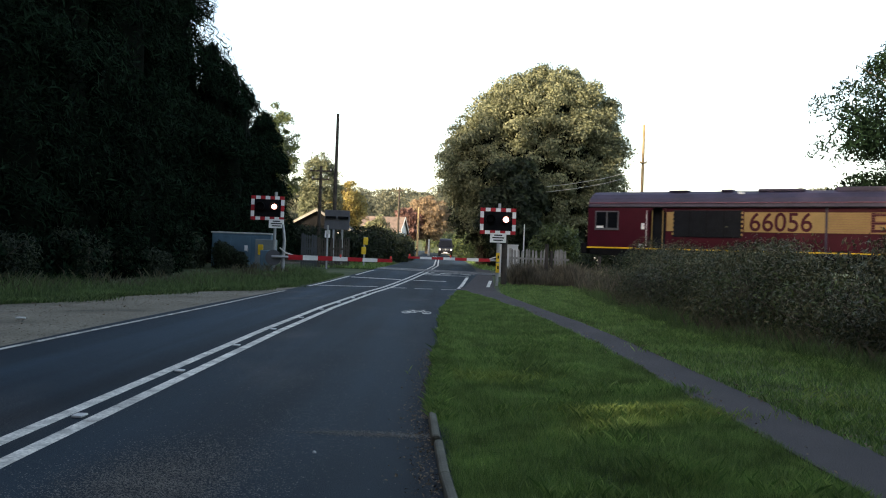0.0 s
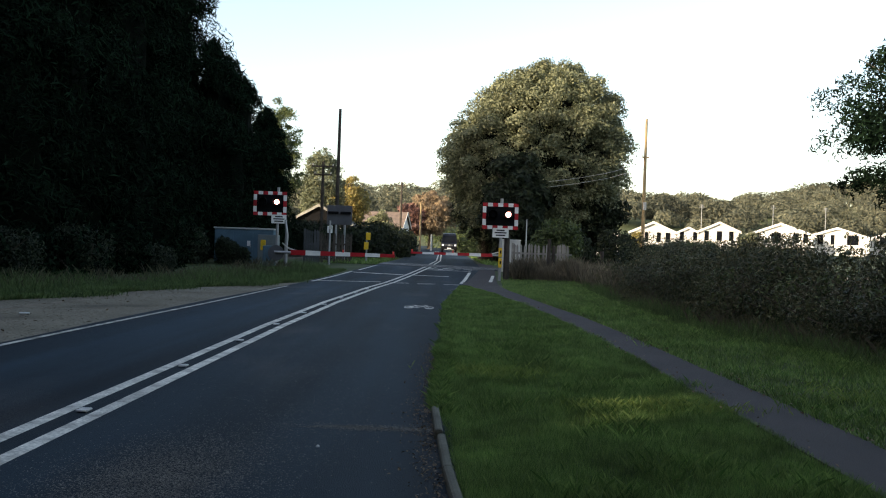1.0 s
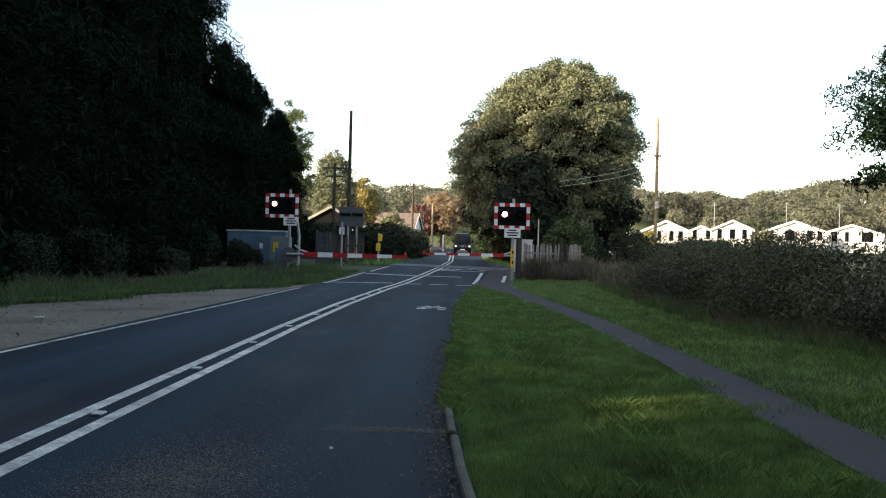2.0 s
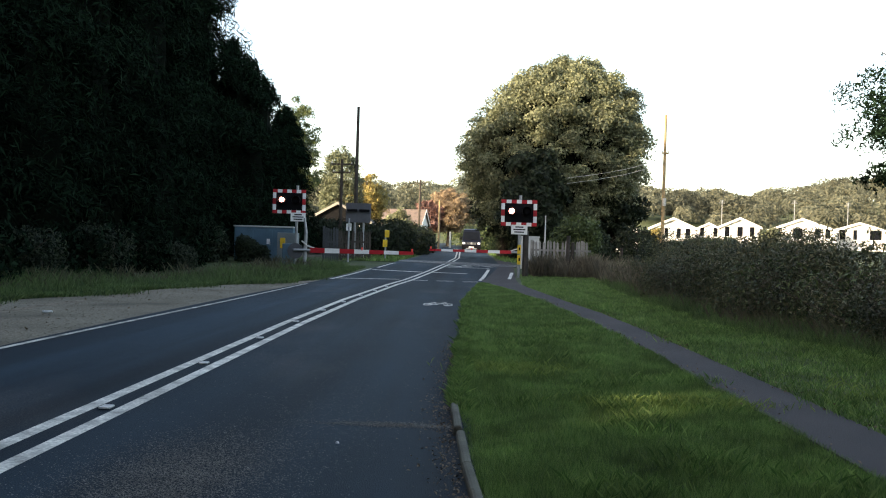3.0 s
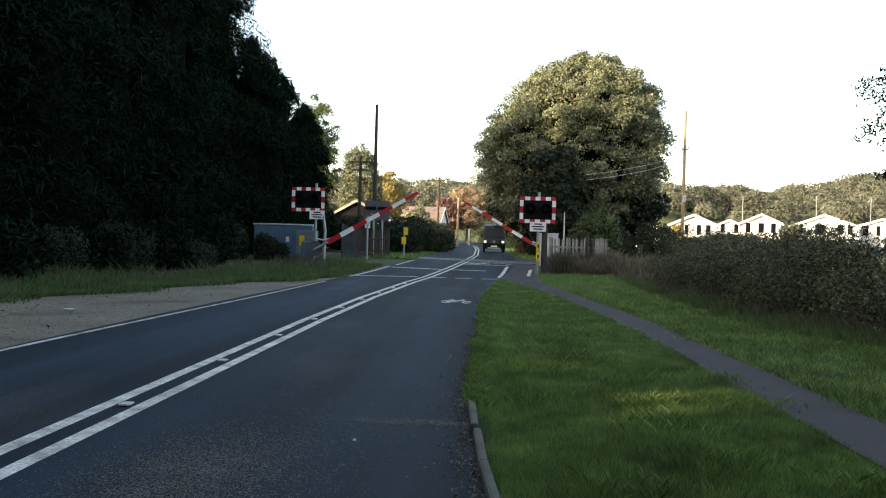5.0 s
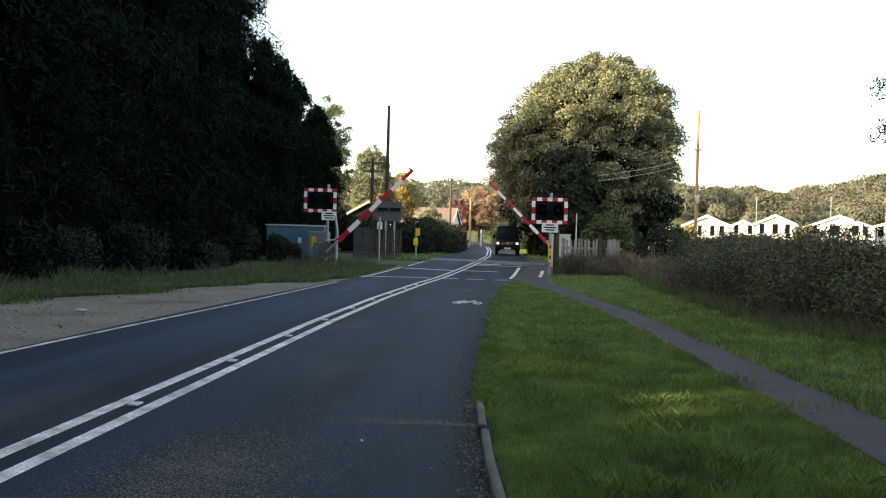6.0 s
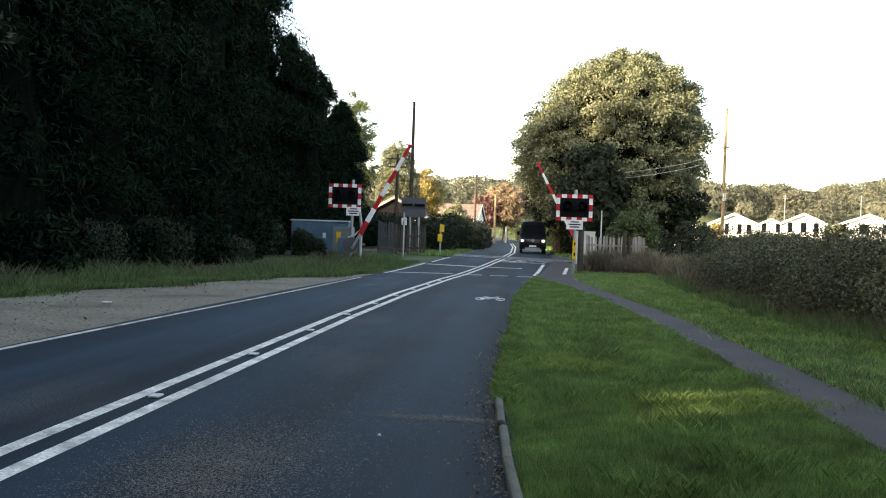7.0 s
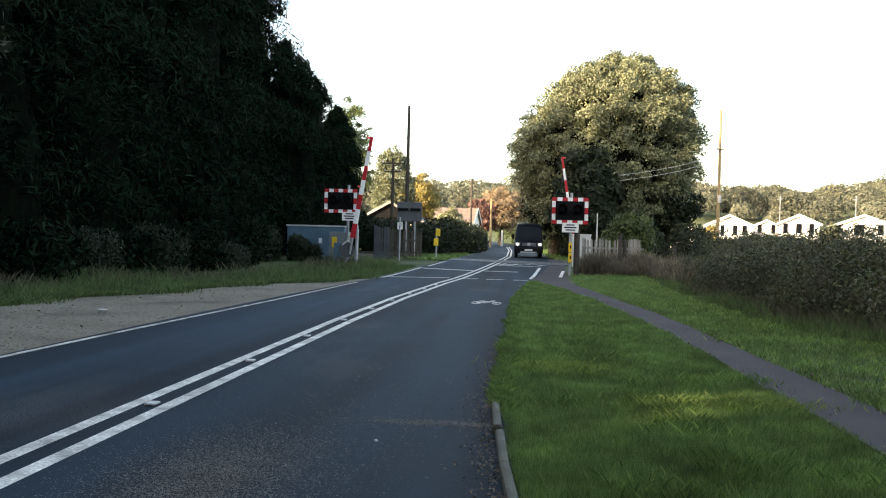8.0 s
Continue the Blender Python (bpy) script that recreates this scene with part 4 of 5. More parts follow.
def locomotive():
    """A freight diesel: cab at each end, a long hood between, on two three-axle bogies."""
    ob = thing("locomotive", "maroon and gold freight diesel locomotive passing behind the hedge", "locomotive", TRACK)
    L, C, F = 21.3, 3.02, 1.14
    roof = [(-1.32, 3.12), (-1.27, 3.30), (-1.12, 3.52), (-0.85, 3.72), (-0.5, 3.85), (0, 3.9), (0.5, 3.85), (0.85, 3.72), (1.12, 3.52), (1.27, 3.30), (1.32, 3.12)]
    low = [(-1.32, F), (-1.32, 3.12), (1.32, 3.12), (1.32, F)]
    for a in (0.0, L - C):
        front = a == 0
        cab = part("cab", prism(low, C, "x", None, a), "maroon", ob, "maroon driver's cab")
        part("cab_roof", prism([(y, z + 0.003) for y, z in roof], C, "x", None, a), "roof_grime", cab)
        m = a + (0.36 if front else C - 1.54)
        for s in (-1, 1):
            part("side_window", box(1.18, 0.03, 0.86, (m + 0.59, s * 1.318, 2.50), 0.03), "board_grey", cab, "pale window frame")
            part("side_glass", box(0.50, 0.03, 0.74, (m + 0.31, s * 1.330, 2.50), 0.01), "glass", cab)
            part("side_glass", box(0.50, 0.03, 0.74, (m + 0.87, s * 1.330, 2.50), 0.01), "glass", cab)
            part("window_sill", box(1.2, 0.05, 0.05, (m + 0.59, s * 1.335, 2.05)), "board_grey", cab)
            part("blind", box(0.34, 0.012, 0.10, (m + 0.26, s * 1.349, 2.17)), "white", cab, "white paper in the cab window")
            part("door_rail", tube([(a + (C - 0.12 if front else 0.12), s * 1.345, 1.3), (a + (C - 0.12 if front else 0.12), s * 1.345, 2.95)], 0.022, 6), "palepaint", cab)
        part("nose_window", box(0.03, 2.1, 0.8, (a - 0.01 if front else a + C + 0.01, 0, 2.65), 0.02), "glass", cab)
        part("notice", box(0.15, 0.01, 0.28, (a + C - 0.3 if front else a + 0.25, -1.326, 2.22)), "white", cab)
        part("notice", box(0.24, 0.01, 0.22, (a + C - 0.36 if front else a + 0.3, -1.326, 1.30)), "palepaint", cab)
    hood = part("hood", prism([(-1.24, F), (-1.24, 3.1), (1.24, 3.1), (1.24, F)], L - 2 * (C + 0.75), "x", None, C + 0.75), "maroon", ob, "maroon and gold hood")
    part("hood_roof", prism([(y * 0.99, z) for y, z in roof], L - 2 * C, "x", None, C), "roof_grime", ob, "sooty dark roof")
    part("vestibule", prism([(-0.9, F), (-0.9, 3.15), (0.9, 3.15), (0.9, F)], L - 2 * C, "x", None, C), "grille", ob)
    for a in (C + 0.12, C + 0.62, L - C - 0.62, L - C - 0.12):
        part("handrail", tube([(a, -1.27, 1.2), (a, -1.27, 2.95)], 0.02, 6), "gold_paint", ob)
    # rounded head of each doorway
    for a in (C, L - C - 0.75):
        for e in (0.0, 0.5):
            part("doorway_corner", prism([(a + e, 3.12), (a + e + 0.25, 3.12), (a + e + (0.0 if e == 0 else 0.25), 2.86)], 0.05, "y", None, -1.30), "maroon", ob)
    part("air_grille", box(3.05, 0.05, 1.2, (5.64, -1.262, 2.36), 0.02), "grille", hood, "dark air intake grille")
    for k in range(14):
        part("grille_bar", box(3.0, 0.02, 0.02, (5.64, -1.290, 1.85 + 0.08 * k)), "grille", hood)
    for k in range(1, 4):
        part("grille_post", box(0.04, 0.03, 1.2, (4.12 + 0.76 * k, -1.294, 2.36)), "black", hood)
    part("gold_band", box(9.9, 0.02, 0.86, (12.2, -1.252, 2.45)), "gold_paint", hood, "gold side band")
    part("gold_band", box(0.3, 0.02, 0.86, (3.96, -1.252, 2.45)), "gold_paint", hood)
    for x in (4.12, 7.17):
        for k in range(6):
            part("grille_clip", box(0.07, 0.03, 0.10, (x, -1.292, 1.90 + 0.19 * k)), "gold_paint", hood)
    for k in range(8):
        part("louvre", box(6.0, 0.03, 0.014, (13.7, -1.268, 2.09 + 0.1 * k)), "brick", hood)
    part("seam", box(0.10, 0.05, 2.0, (10.57, -1.24, 2.1)), "roof_grime", hood)
    for x in (8.6, 12.6, 14.6):
        part("panel_joint", box(0.02, 0.02, 1.9, (x, -1.246, 2.05)), "black", hood)
    number = lettering("66056", 1.12, "maroon", hood, pose(7.45, -1.266, 2.08, 90, 0, 0), "large maroon fleet number")
    number.scale = (0.93, 1, 1)
    for k in range(3):
        part("emblem", box(0.75, 0.02, 0.12, (12.62, -1.268, 2.13 + 0.33 * k)), "maroon", hood)
    part("emblem", box(0.14, 0.02, 0.8, (12.32, -1.269, 2.46)), "maroon", hood)
    for s in (-1, 1):
        part("stripe", box(L, 0.02, 0.06, (L / 2, s * 1.335, F + 0.06)), "yellow", ob, "yellow sole bar stripe")
        part("gutter", box(L, 0.03, 0.05, (L / 2, s * 1.318, 3.10)), "black", ob, "dark rain gutter")
        part("roof_stripe", box(L, 0.02, 0.04, (L / 2, s * 1.30, 3.30)), "copper_paint", ob)
    part("sole_bar", box(L - 0.2, 2.6, 0.3, (L / 2, 0, F - 0.14), 0.02), "black", ob)
    for x, w, h in ((4.1, 0.9, 0.03), (6.3, 0.5, 0.05), (8.6, 1.9, 0.06), (12.6, 3.6, 0.11), (17.2, 1.8, 0.08)):
        part("roof_hatch", box(w, 1.3, h * 2, (x, 0, 3.88), 0.03), "roof_grime", ob)
    part("roof_vent", box(0.3, 0.06, 0.09, (7.0, -0.86, 3.74), 0.01), "white", ob, "small white roof plate")
    part("fuel_tank", box(5.2, 2.4, 0.75, (L / 2, 0, 0.75), 0.08), "black", ob)
    wheels = []
    for c in (4.2, L - 4.2):
        for s in (-1, 1):
            part("bogie_frame", box(4.9, 0.18, 0.5, (c, s * 1.05, 0.75), 0.06), "black", ob)
        for d in (-2.0, 0.0, 2.0):
            bm = bmesh.new()
            tube([(0, -0.95, 0), (0, 0.95, 0)], 0.09, 10, bm)
            for s in (-0.76, 0.76):
                tube([(0, s - 0.06, 0), (0, s + 0.06, 0)], [0.52, 0.53], 24, bm)
            w = part("wheelset", bm, "rail", ob)
            w.matrix_basis = pose(c + d, 0, 0.53)
            wheels.append((w, c + d))
    for a in (-0.35, L + 0.05):
        part("buffer_beam", box(0.3, 2.6, 0.5, (a + 0.15, 0, 1.15), 0.03), "black", ob)
    return ob, wheels


loco, loco_wheels = locomotive()


# ---- van ----
def van():
    """A black panel van, facing the camera along -y; the origin lies on the road under its front bumper."""
    ob = thing("van", "black panel van with lit headlamps driving along the road", "van", pose(0.4, 128, 1))
    prof = [(0.05, 0.35), (0.0, 0.55), (0.02, 0.85), (0.12, 1.02), (0.95, 1.22), (1.75, 2.12), (2.05, 2.33), (2.5, 2.42), (5.75, 2.42), (5.85, 2.2), (5.88, 0.5), (5.8, 0.33)]
    bm = bmesh.new()
    rows = []
    for x, k in ((-0.98, 0.0), (-0.97, 0.5), (-0.9, 1.0), (-0.5, 1.0), (0.5, 1.0), (0.9, 1.0), (0.97, 0.5), (0.98, 0.0)):
        ring = []
        for y, z in prof:
            narrow = 1 - 0.15 * max(0, z - 1.15)
            edge = abs(x) > 0.85
            ring.append(bm.verts.new((x * narrow, y + (0.12 * (1 - k) if y < 1 and edge else 0), z - (0.09 * (1 - k) if z > 2.2 and edge else 0))))
        rows.append(ring)
    n = len(prof)
    for a, b in zip(rows, rows[1:]):
        for i in range(n):
            bm.faces.new((a[i], a[(i + 1) % n], b[(i + 1) % n], b[i]))
    bm.faces.new(rows[0])
    bm.faces.new(rows[-1][::-1])
    bmesh.ops.recalc_face_normals(bm, faces=bm.faces)
    body = part("body", bm, "vanpaint", ob, "glossy black body")
    slope = math.degrees(math.atan2(0.9, 0.8))
    part("windscreen", box(1.5, 0.02, 1.0, (0, 1.37, 1.70), 0.008, turn=Matrix.Rotation(radians(slope - 90), 4, "X")), "glass", ob, "dark windscreen")
    for s in (-1, 1):
        part("side_window", box(0.02, 0.95, 0.55, (s * 0.91, 2.05, 1.65), 0.01), "glass", ob)
        hl = part("headlamp", box(0.30, 0.10, 0.24, (s * 0.76, 0.06, 0.92), 0.04), "palepaint", ob, "lit headlamp")
        part("bulb", puck(0.085, 0.04, None, (s * 0.76, -0.0, 0.93)), ["head", "palepaint"], hl)
        mir = part("mirror", box(0.2, 0.12, 0.32, (s * 1.08, 1.15, 1.45), 0.04), "black", ob)
        part("mirror_glass", box(0.15, 0.01, 0.24, (s * 1.08, 1.215, 1.46)), "glass", mir)
        part("fog_lamp", box(0.2, 0.04, 0.1, (s * 0.7, 0.015, 0.5), 0.01), "glass", ob)
        part("wiper", tube([(s * 0.05, 0.93, 1.25), (s * 0.6, 1.12, 1.45)], 0.012, 5), "black", ob)
    grille = part("grille", box(1.0, 0.05, 0.26, (0, 0.03, 0.92), 0.03), "grille", ob, "dark radiator grille")
    for k in range(3):
        part("grille_slat", box(0.96, 0.02, 0.02, (0, 0.0, 0.84 + 0.08 * k)), "steel", grille)
    part("badge", puck(0.11, 0.03, None, (0, -0.01, 0.95)), ["steel", "steel"], ob, "round plain silver badge")
    part("bumper", box(1.92, 0.2, 0.34, (0, 0.05, 0.5), 0.06), "black", ob, "dark front bumper")
    part("number_plate", box(0.52, 0.02, 0.11, (0, -0.062, 0.55)), "white", ob, "plain white number plate")
    part("lower_vent", box(1.1, 0.02, 0.09, (0, -0.058, 0.40)), "steel", ob)
    wheels = []
    for s in (-1, 1):
        for y in (0.98, 4.55):
            bm = tube([(-0.11, 0, 0), (-0.09, 0, 0), (0.09, 0, 0), (0.11, 0, 0)], [0.30, 0.35, 0.35, 0.30], 24)
            w = part("wheel", bm, "tyre", ob, "black tyre")
            part("rim", tube([(-0.118, 0, 0), (0.118, 0, 0)], 0.2, 16), "steel", w)
            for k in range(5):
                a = k * math.tau / 5
                part("spoke", box(0.245, 0.05, 0.16, (0, 0.11 * math.cos(a), 0.11 * math.sin(a)), turn=Matrix.Rotation(a, 4, "X")), "palepaint", w)
            w.matrix_basis = pose(s * 0.84, y, 0.35)
            wheels.append((w, s * 0.84, y))
    return ob, wheels


van_ob, van_wheels = van()

# ---- poles, cabinets, fences ----
def pole(x, y, top, r, label, material="pole", arms=(), lean=0.0):
    g = gz(x, y)
    ob = thing("utility_pole", label, "pole", pose(x, y, g))
    h = top - g
    part("shaft", tube([(0, 0, -0.2), (lean * 0.5, 0, h * 0.5), (lean, 0, h)], [r, r * 0.85, r * 0.65], 10), material, ob)
    for z, w in arms:
        arm = part("crossarm", box(w, 0.1, 0.1, (lean, -0.12, h - z), 0.01), material, ob)
        for s in (-0.45, 0.45):
            part("insulator", tube([(lean + s * w, -0.12, h - z + 0.05), (lean + s * w, -0.12, h - z + 0.17)], [0.035, 0.05], 8), "palepaint", arm)
    return ob


pole(-6.65, 54, 9.55, 0.13, "tall slim dark wooden pole beside the crossing", "dark_wood")
pole(-8.4, 60, 6.9, 0.13, "short dark wooden pole with two crossarms", "dark_wood", arms=((0.35, 1.5), (0.9, 1.2)))
tall = pole(13.3, 60, 10.5, 0.13, "tall pale wooden telegraph pole in sunlight", arms=((2.6, 0.45),))
part("transformer", tube([(0, -0.25, 4.0), (0, -0.25, 4.5)], 0.12, 10), "palepaint", tall)
pole(-5.1, 100, 8.6, 0.14, "dark wooden telegraph pole beside the far road", "dark_wood", arms=((0.4, 0.9),))
pole(-3.2, 112, 7.0, 0.15, "sunlit pale wooden pole beside autumn trees")
pole(4.0, 44, 2.9, 0.04, "thin pale metal post by the picket fence", "palepaint")
pole(-1.95, 124, 3.2, 0.16, "short white post on the far roadside", "palepaint")
wires = thing("overhead_wires", "two thin overhead wires through the oak", "wires")
for dz in (0.0, 0.35):
    part("wire", tube([(6.6, 58, 5.9 - dz), (8.6, 58.6, 6.25 - dz), (10.6, 59.3, 6.7 - dz), (13.2, 60, 7.5 - dz)], 0.012, 5), "palepaint", wires)

cab = thing("relay_cabinet", "long blue-grey metal relay cabinet under the conifers", "cabinet", pose(-9.9, 44.2, gz(-9.9, 44.2)))
part("body", box(2.9, 1.0, 1.65, (0, 0, 0.82), 0.03), "cabinet", cab)
part("lid", box(3.0, 1.1, 0.07, (0, 0, 1.68), 0.02), "palepaint", cab, "overhanging pale lid")
for k in range(3):
    d = part("door", box(0.9, 0.03, 1.45, (-0.96 + 0.96 * k, -0.515, 0.8), 0.01), "cabinet", cab)
    part("handle", box(0.04, 0.04, 0.18, (-0.62 + 0.96 * k, -0.55, 0.85), 0.01), "steel", d)
part("notice", box(0.16, 0.01, 0.26, (0.25, -0.535, 0.95)), "white", cab)
cab2 = thing("equipment_box", "grey metal equipment box with a yellow panel", "cabinet", pose(-8.45, 42.6, gz(-8.45, 42.6)))
part("body", box(0.95, 0.6, 1.45, (0, 0, 0.72), 0.03), "steel_grey", cab2)
part("yellow_panel", box(0.24, 0.04, 0.5, (-0.2, -0.32, 0.95), 0.04), "yellow", cab2, "yellow telephone panel")

back = thing("crossing_signal", "grey back of the far crossing signal on twin posts", "traffic signal", pose(-6.35, 53, gz(-6.35, 53)), group="crossing signals")
part("backboard", box(1.5, 0.06, 1.15, (0, 0, 2.72), 0.02), "board_grey", back, "plain grey board")
for s in (-1, 1):
    part("lamp_case", box(0.62, 0.16, 0.14, (s * 0.37, -0.1, 2.86), 0.02), "black", back)
for s in (-0.2, 0.32):
    part("post", tube([(s, 0.06, -0.1), (s, 0.06, 3.2)], 0.06, 10), "steel", back)
part("junction_box", box(0.3, 0.2, 0.42, (-0.55, 0, 1.85), 0.02), "white", back)
for x, y, top in ((-6.05, 46.5, 2.25), (-4.5, 51, 1.75)):
    mk = thing("marker_post", "slim pale steel post at the crossing edge", "post", pose(x, y, gz(x, y)))
    part("shaft", tube([(0, 0, -0.1), (0, 0, top)], 0.05, 8), "steel", mk)
    if top < 2:
        for z in (1.5, 0.95):
            part("yellow_panel", box(0.26, 0.06, 0.42, (0.08 if z > 1 else -0.02, -0.05, z), 0.02), "yellow", mk, "yellow panel")
    else:
        part("small_box", box(0.16, 0.1, 0.2, (0.05, -0.06, 1.9), 0.01), "palepaint", mk)


def fence(name, label, a, b, height, step, width, material, pointed=True, rails=(0.35, 1.0)):
    """Upright pales nailed to rails between two places."""
    a, b = Vector(a), Vector(b)
    ob = thing(name, label, "fence", pose(a.x, a.y, gz(a.x, a.y), 0, 0, math.degrees(math.atan2(b.y - a.y, b.x - a.x))))
    L = (b - a).length
    for r in rails:
        part("fence_rail", box(L, 0.05, 0.09, (L / 2, 0.04, r), 0.005), material, ob)
    pale = None
    rr = random.Random(4)
    for k in range(int(L / step)):
        if pale is None:
            w = width / 2
            pale = prism([(-w, 0), (w, 0), (w, height - 0.08), (0, height if pointed else height - 0.08), (-w, height - 0.08)], 0.025, "y")
            pale = part("pale", pale, material, ob)
            pale.matrix_basis = pose(0.1, 0, 0)
        else:
            o = new("pale", pale.data)
            o.parent, o.matrix_basis = ob, pose(0.1 + k * step, 0, rr.uniform(-0.05, 0.03), 0, rr.uniform(-2, 2), 0)
    for k in range(int(L / 2.4) + 1):
        part("fence_post", box(0.11, 0.11, height + 0.05, (min(k * 2.4, L), 0.1, height / 2), 0.01), material, ob)
    return ob


fence("picket_fence", "weathered grey picket fence beside the crossing", (3.2, 42.2), (5.9, 41.4), 1.45, 0.17, 0.1, "grey_wood")
fence("trespass_fence", "dark weathered paling fence beside the crossing", (-6.9, 48.6), (-5.2, 49.4), 1.6, 0.085, 0.06, "dark_wood")
fence("palisade_fence", "short grey steel palisade fence beside the crossing", (-7.1, 45.0), (-6.4, 45.2), 1.75, 0.09, 0.07, "dull_steel")
for x, y, h in ((4.62, 39.6, 1.75), (6.9, 39.2, 1.3), (4.85, 39.8, 1.45)):
    tagged(link("fence_post", tube([(x, y, gz(x, y) - 0.1), (x + 0.02, y, gz(x, y) + h)], [0.09, 0.08], 8), "dark_wood"), "weathered dark wooden fence post in long grass", "post")
bs = thing("equipment_box", "pale grey equipment box behind the picket fence", "cabinet", pose(3.25, 44.0, gz(3.2, 44.0)))
part("body", box(0.9, 0.6, 1.55, (0, 0, 0.77), 0.03), "palepaint", bs)
part("lid", box(0.96, 0.66, 0.06, (0, 0, 1.57), 0.02), "palepaint", bs)


# ---- houses ----
def house(x, y, w, d, eaves, ridge, label, wall="render", roof="pale_tile", rz=0, name="chalet", windows=((-1.6, 0.9), (0, 0.8), (1.6, 0.9)), z=None, edge="render"):
    """A gabled house, its gable end towards -y."""
    g = gz(x, y) if z is None else z
    ob = thing(name, label, "house", pose(x, y, g, 0, 0, rz - (math.degrees(math.atan2(x, y)) if x > 10 else 0)))
    part("wall", prism([(-w / 2, -0.4), (w / 2, -0.4), (w / 2, eaves), (0, ridge - 0.12), (-w / 2, eaves)], d, "y"), wall, ob, "gabled wall")
    o = 0.3
    k = (ridge - eaves) / (w / 2)
    roof_ob = part("roof", prism([(-w / 2 - o, eaves - o * k), (0, ridge), (w / 2 + o, eaves - o * k), (w / 2 + o, eaves - o * k + 0.14), (0, ridge + 0.14), (-w / 2 - o, eaves - o * k + 0.14)], d + 0.5, "y", None, -0.25), roof, ob)
    for s in (-1, 1):
        part("bargeboard", prism([(0, ridge - 0.1), (s * (w / 2 + o), eaves - o * k - 0.1), (s * (w / 2 + o), eaves - o * k + 0.16), (0, ridge + 0.16)], 0.05, "y", None, -0.31), edge, roof_ob)
    for wx, ww in windows:
        wi = part("window", box(ww + 0.14, 0.08, 1.24, (wx, -0.02, 1.72), 0.01), "render", ob, "white framed window")
        part("pane", box(ww, 0.04, 1.1, (wx, -0.055, 1.72)), "glass", wi)
    for yy in (2.0, 5.0):
        for s in (-1, 1):
            wi = part("window", box(0.08, 1.2, 1.1, (s * w / 2, yy, 1.5), 0.01), "render", ob)
            part("pane", box(0.04, 1.06, 0.96, (s * (w / 2 + 0.035), yy, 1.5)), "glass", wi)
    return ob


CH = "white holiday chalet with a gabled roof in sunlight"
house(23.6, 101, 5.0, 9, 2.25, 3.35, CH, windows=((-1.5, 0.45), (-0.75, 0.4), (0.6, 0.45), (1.6, 0.5)))
house(30.6, 112, 3.4, 9, 1.95, 2.75, CH, windows=((-0.8, 0.5), (0.8, 0.5)))
house(31.4, 102, 4.2, 9, 2.25, 3.2, CH, windows=((-1.4, 0.5), (0, 0.6), (1.3, 0.5)))
house(37.7, 100, 6.9, 9, 2.0, 3.25, CH, windows=((-2.6, 0.6), (-0.5, 1.0), (1.6, 0.6), (2.6, 0.5)), rz=-7)
house(44.5, 101, 6.6, 9, 1.95, 3.0, CH, windows=((-1.9, 0.8), (-0.5, 0.4), (1.6, 1.2)), rz=-7)
house(53.0, 104, 6.2, 9, 2.0, 3.1, CH, rz=-7)
house(18.5, 106, 4.2, 8, 2.5, 3.6, "white chalet half hidden behind the oak")
# black walls and dark roof carry the shade this house should stand in
house(-12.0, 84, 6.0, 8, 2.7, 4.4, "small house with shade painted black on its walls and a pale roof edge", wall="black", roof="dark_wood", name="house", edge="grey_wood")
house(-5.6, 124, 7.0, 6.5, 3.2, 5.1, "white house with a red tiled roof among trees", roof="tile", name="house", rz=84)
for x, y in ((31.0, 108), (38.2, 104), (45.2, 106)):
    ae = thing("aerial", "thin television aerial on a mast", "aerial", pose(x, y, gz(x, y)))
    part("mast", tube([(0, 0, 0), (0, 0, 5.6)], 0.04, 6), "steel", ae)
    for k in range(3):
        part("element", box(0.7 - 0.12 * k, 0.03, 0.03, (0, 0, 5.2 + 0.14 * k)), "steel", ae)
# ---- verges ----
rng = np.random.default_rng(9)


def scatter(n, x0, x1, y0, y1, power=1.0):
    """Places over a strip, denser towards y0."""
    y = y0 + (y1 - y0) * rng.random(n) ** power
    x = np.interp(y, *x0) + (np.interp(y, *x1) - np.interp(y, *x0)) * rng.random(n)
    return x, y


KERB_IN = ([-6, 4.6, 5.45, 6.93, 8, 20, 28, 31], [0.70, 0.15, 0.085, 0.015, 0.02, 0.075, 0.5, 0.68])
PATH_IN = ([-5, 6, 10, 13.6, 16, 18, 21.4, 25, 28.5, 31], [2.49, 2.49, 2.45, 2.40, 2.32, 2.24, 1.96, 1.63, 1.2, 0.8])
PATH_OUT = ([-5, 8, 11, 14, 16, 18.4, 21.3, 25, 28.5, 31, 40], [3.10, 3.08, 3.01, 2.98, 2.91, 2.81, 2.57, 2.36, 2.15, 2.08, 2.5])
HEDGE_IN = ([-5, 6, 12, 16, 21, 26, 33, 40], [8.6, 7.4, 5.9, 5.3, 5.35, 5.45, 6.0, 6.8])
x, y = scatter(250000, KERB_IN, PATH_IN, 2.6, 12, 1.5)
blades("grass", "lush green verge grass", x, y, 0.05 * (1 + 0.35 * np.sin(x * 4.3 + 1.2 * y) * np.sin(y * 2.9 - x)), 0.0020, "blade", 1, 0.42, True)
x, y = scatter(120000, KERB_IN, PATH_IN, 10, 30.5, 1.3)
blades("grass", "lush green verge grass", x, y, 0.055 * (1 + 0.35 * np.sin(x * 3.1 + y) * np.sin(y * 1.7 - x)), 0.0046, "blade", 2, 0.5, True)
x, y = scatter(105000, PATH_OUT, HEDGE_IN, 3.0, 39, 1.5)
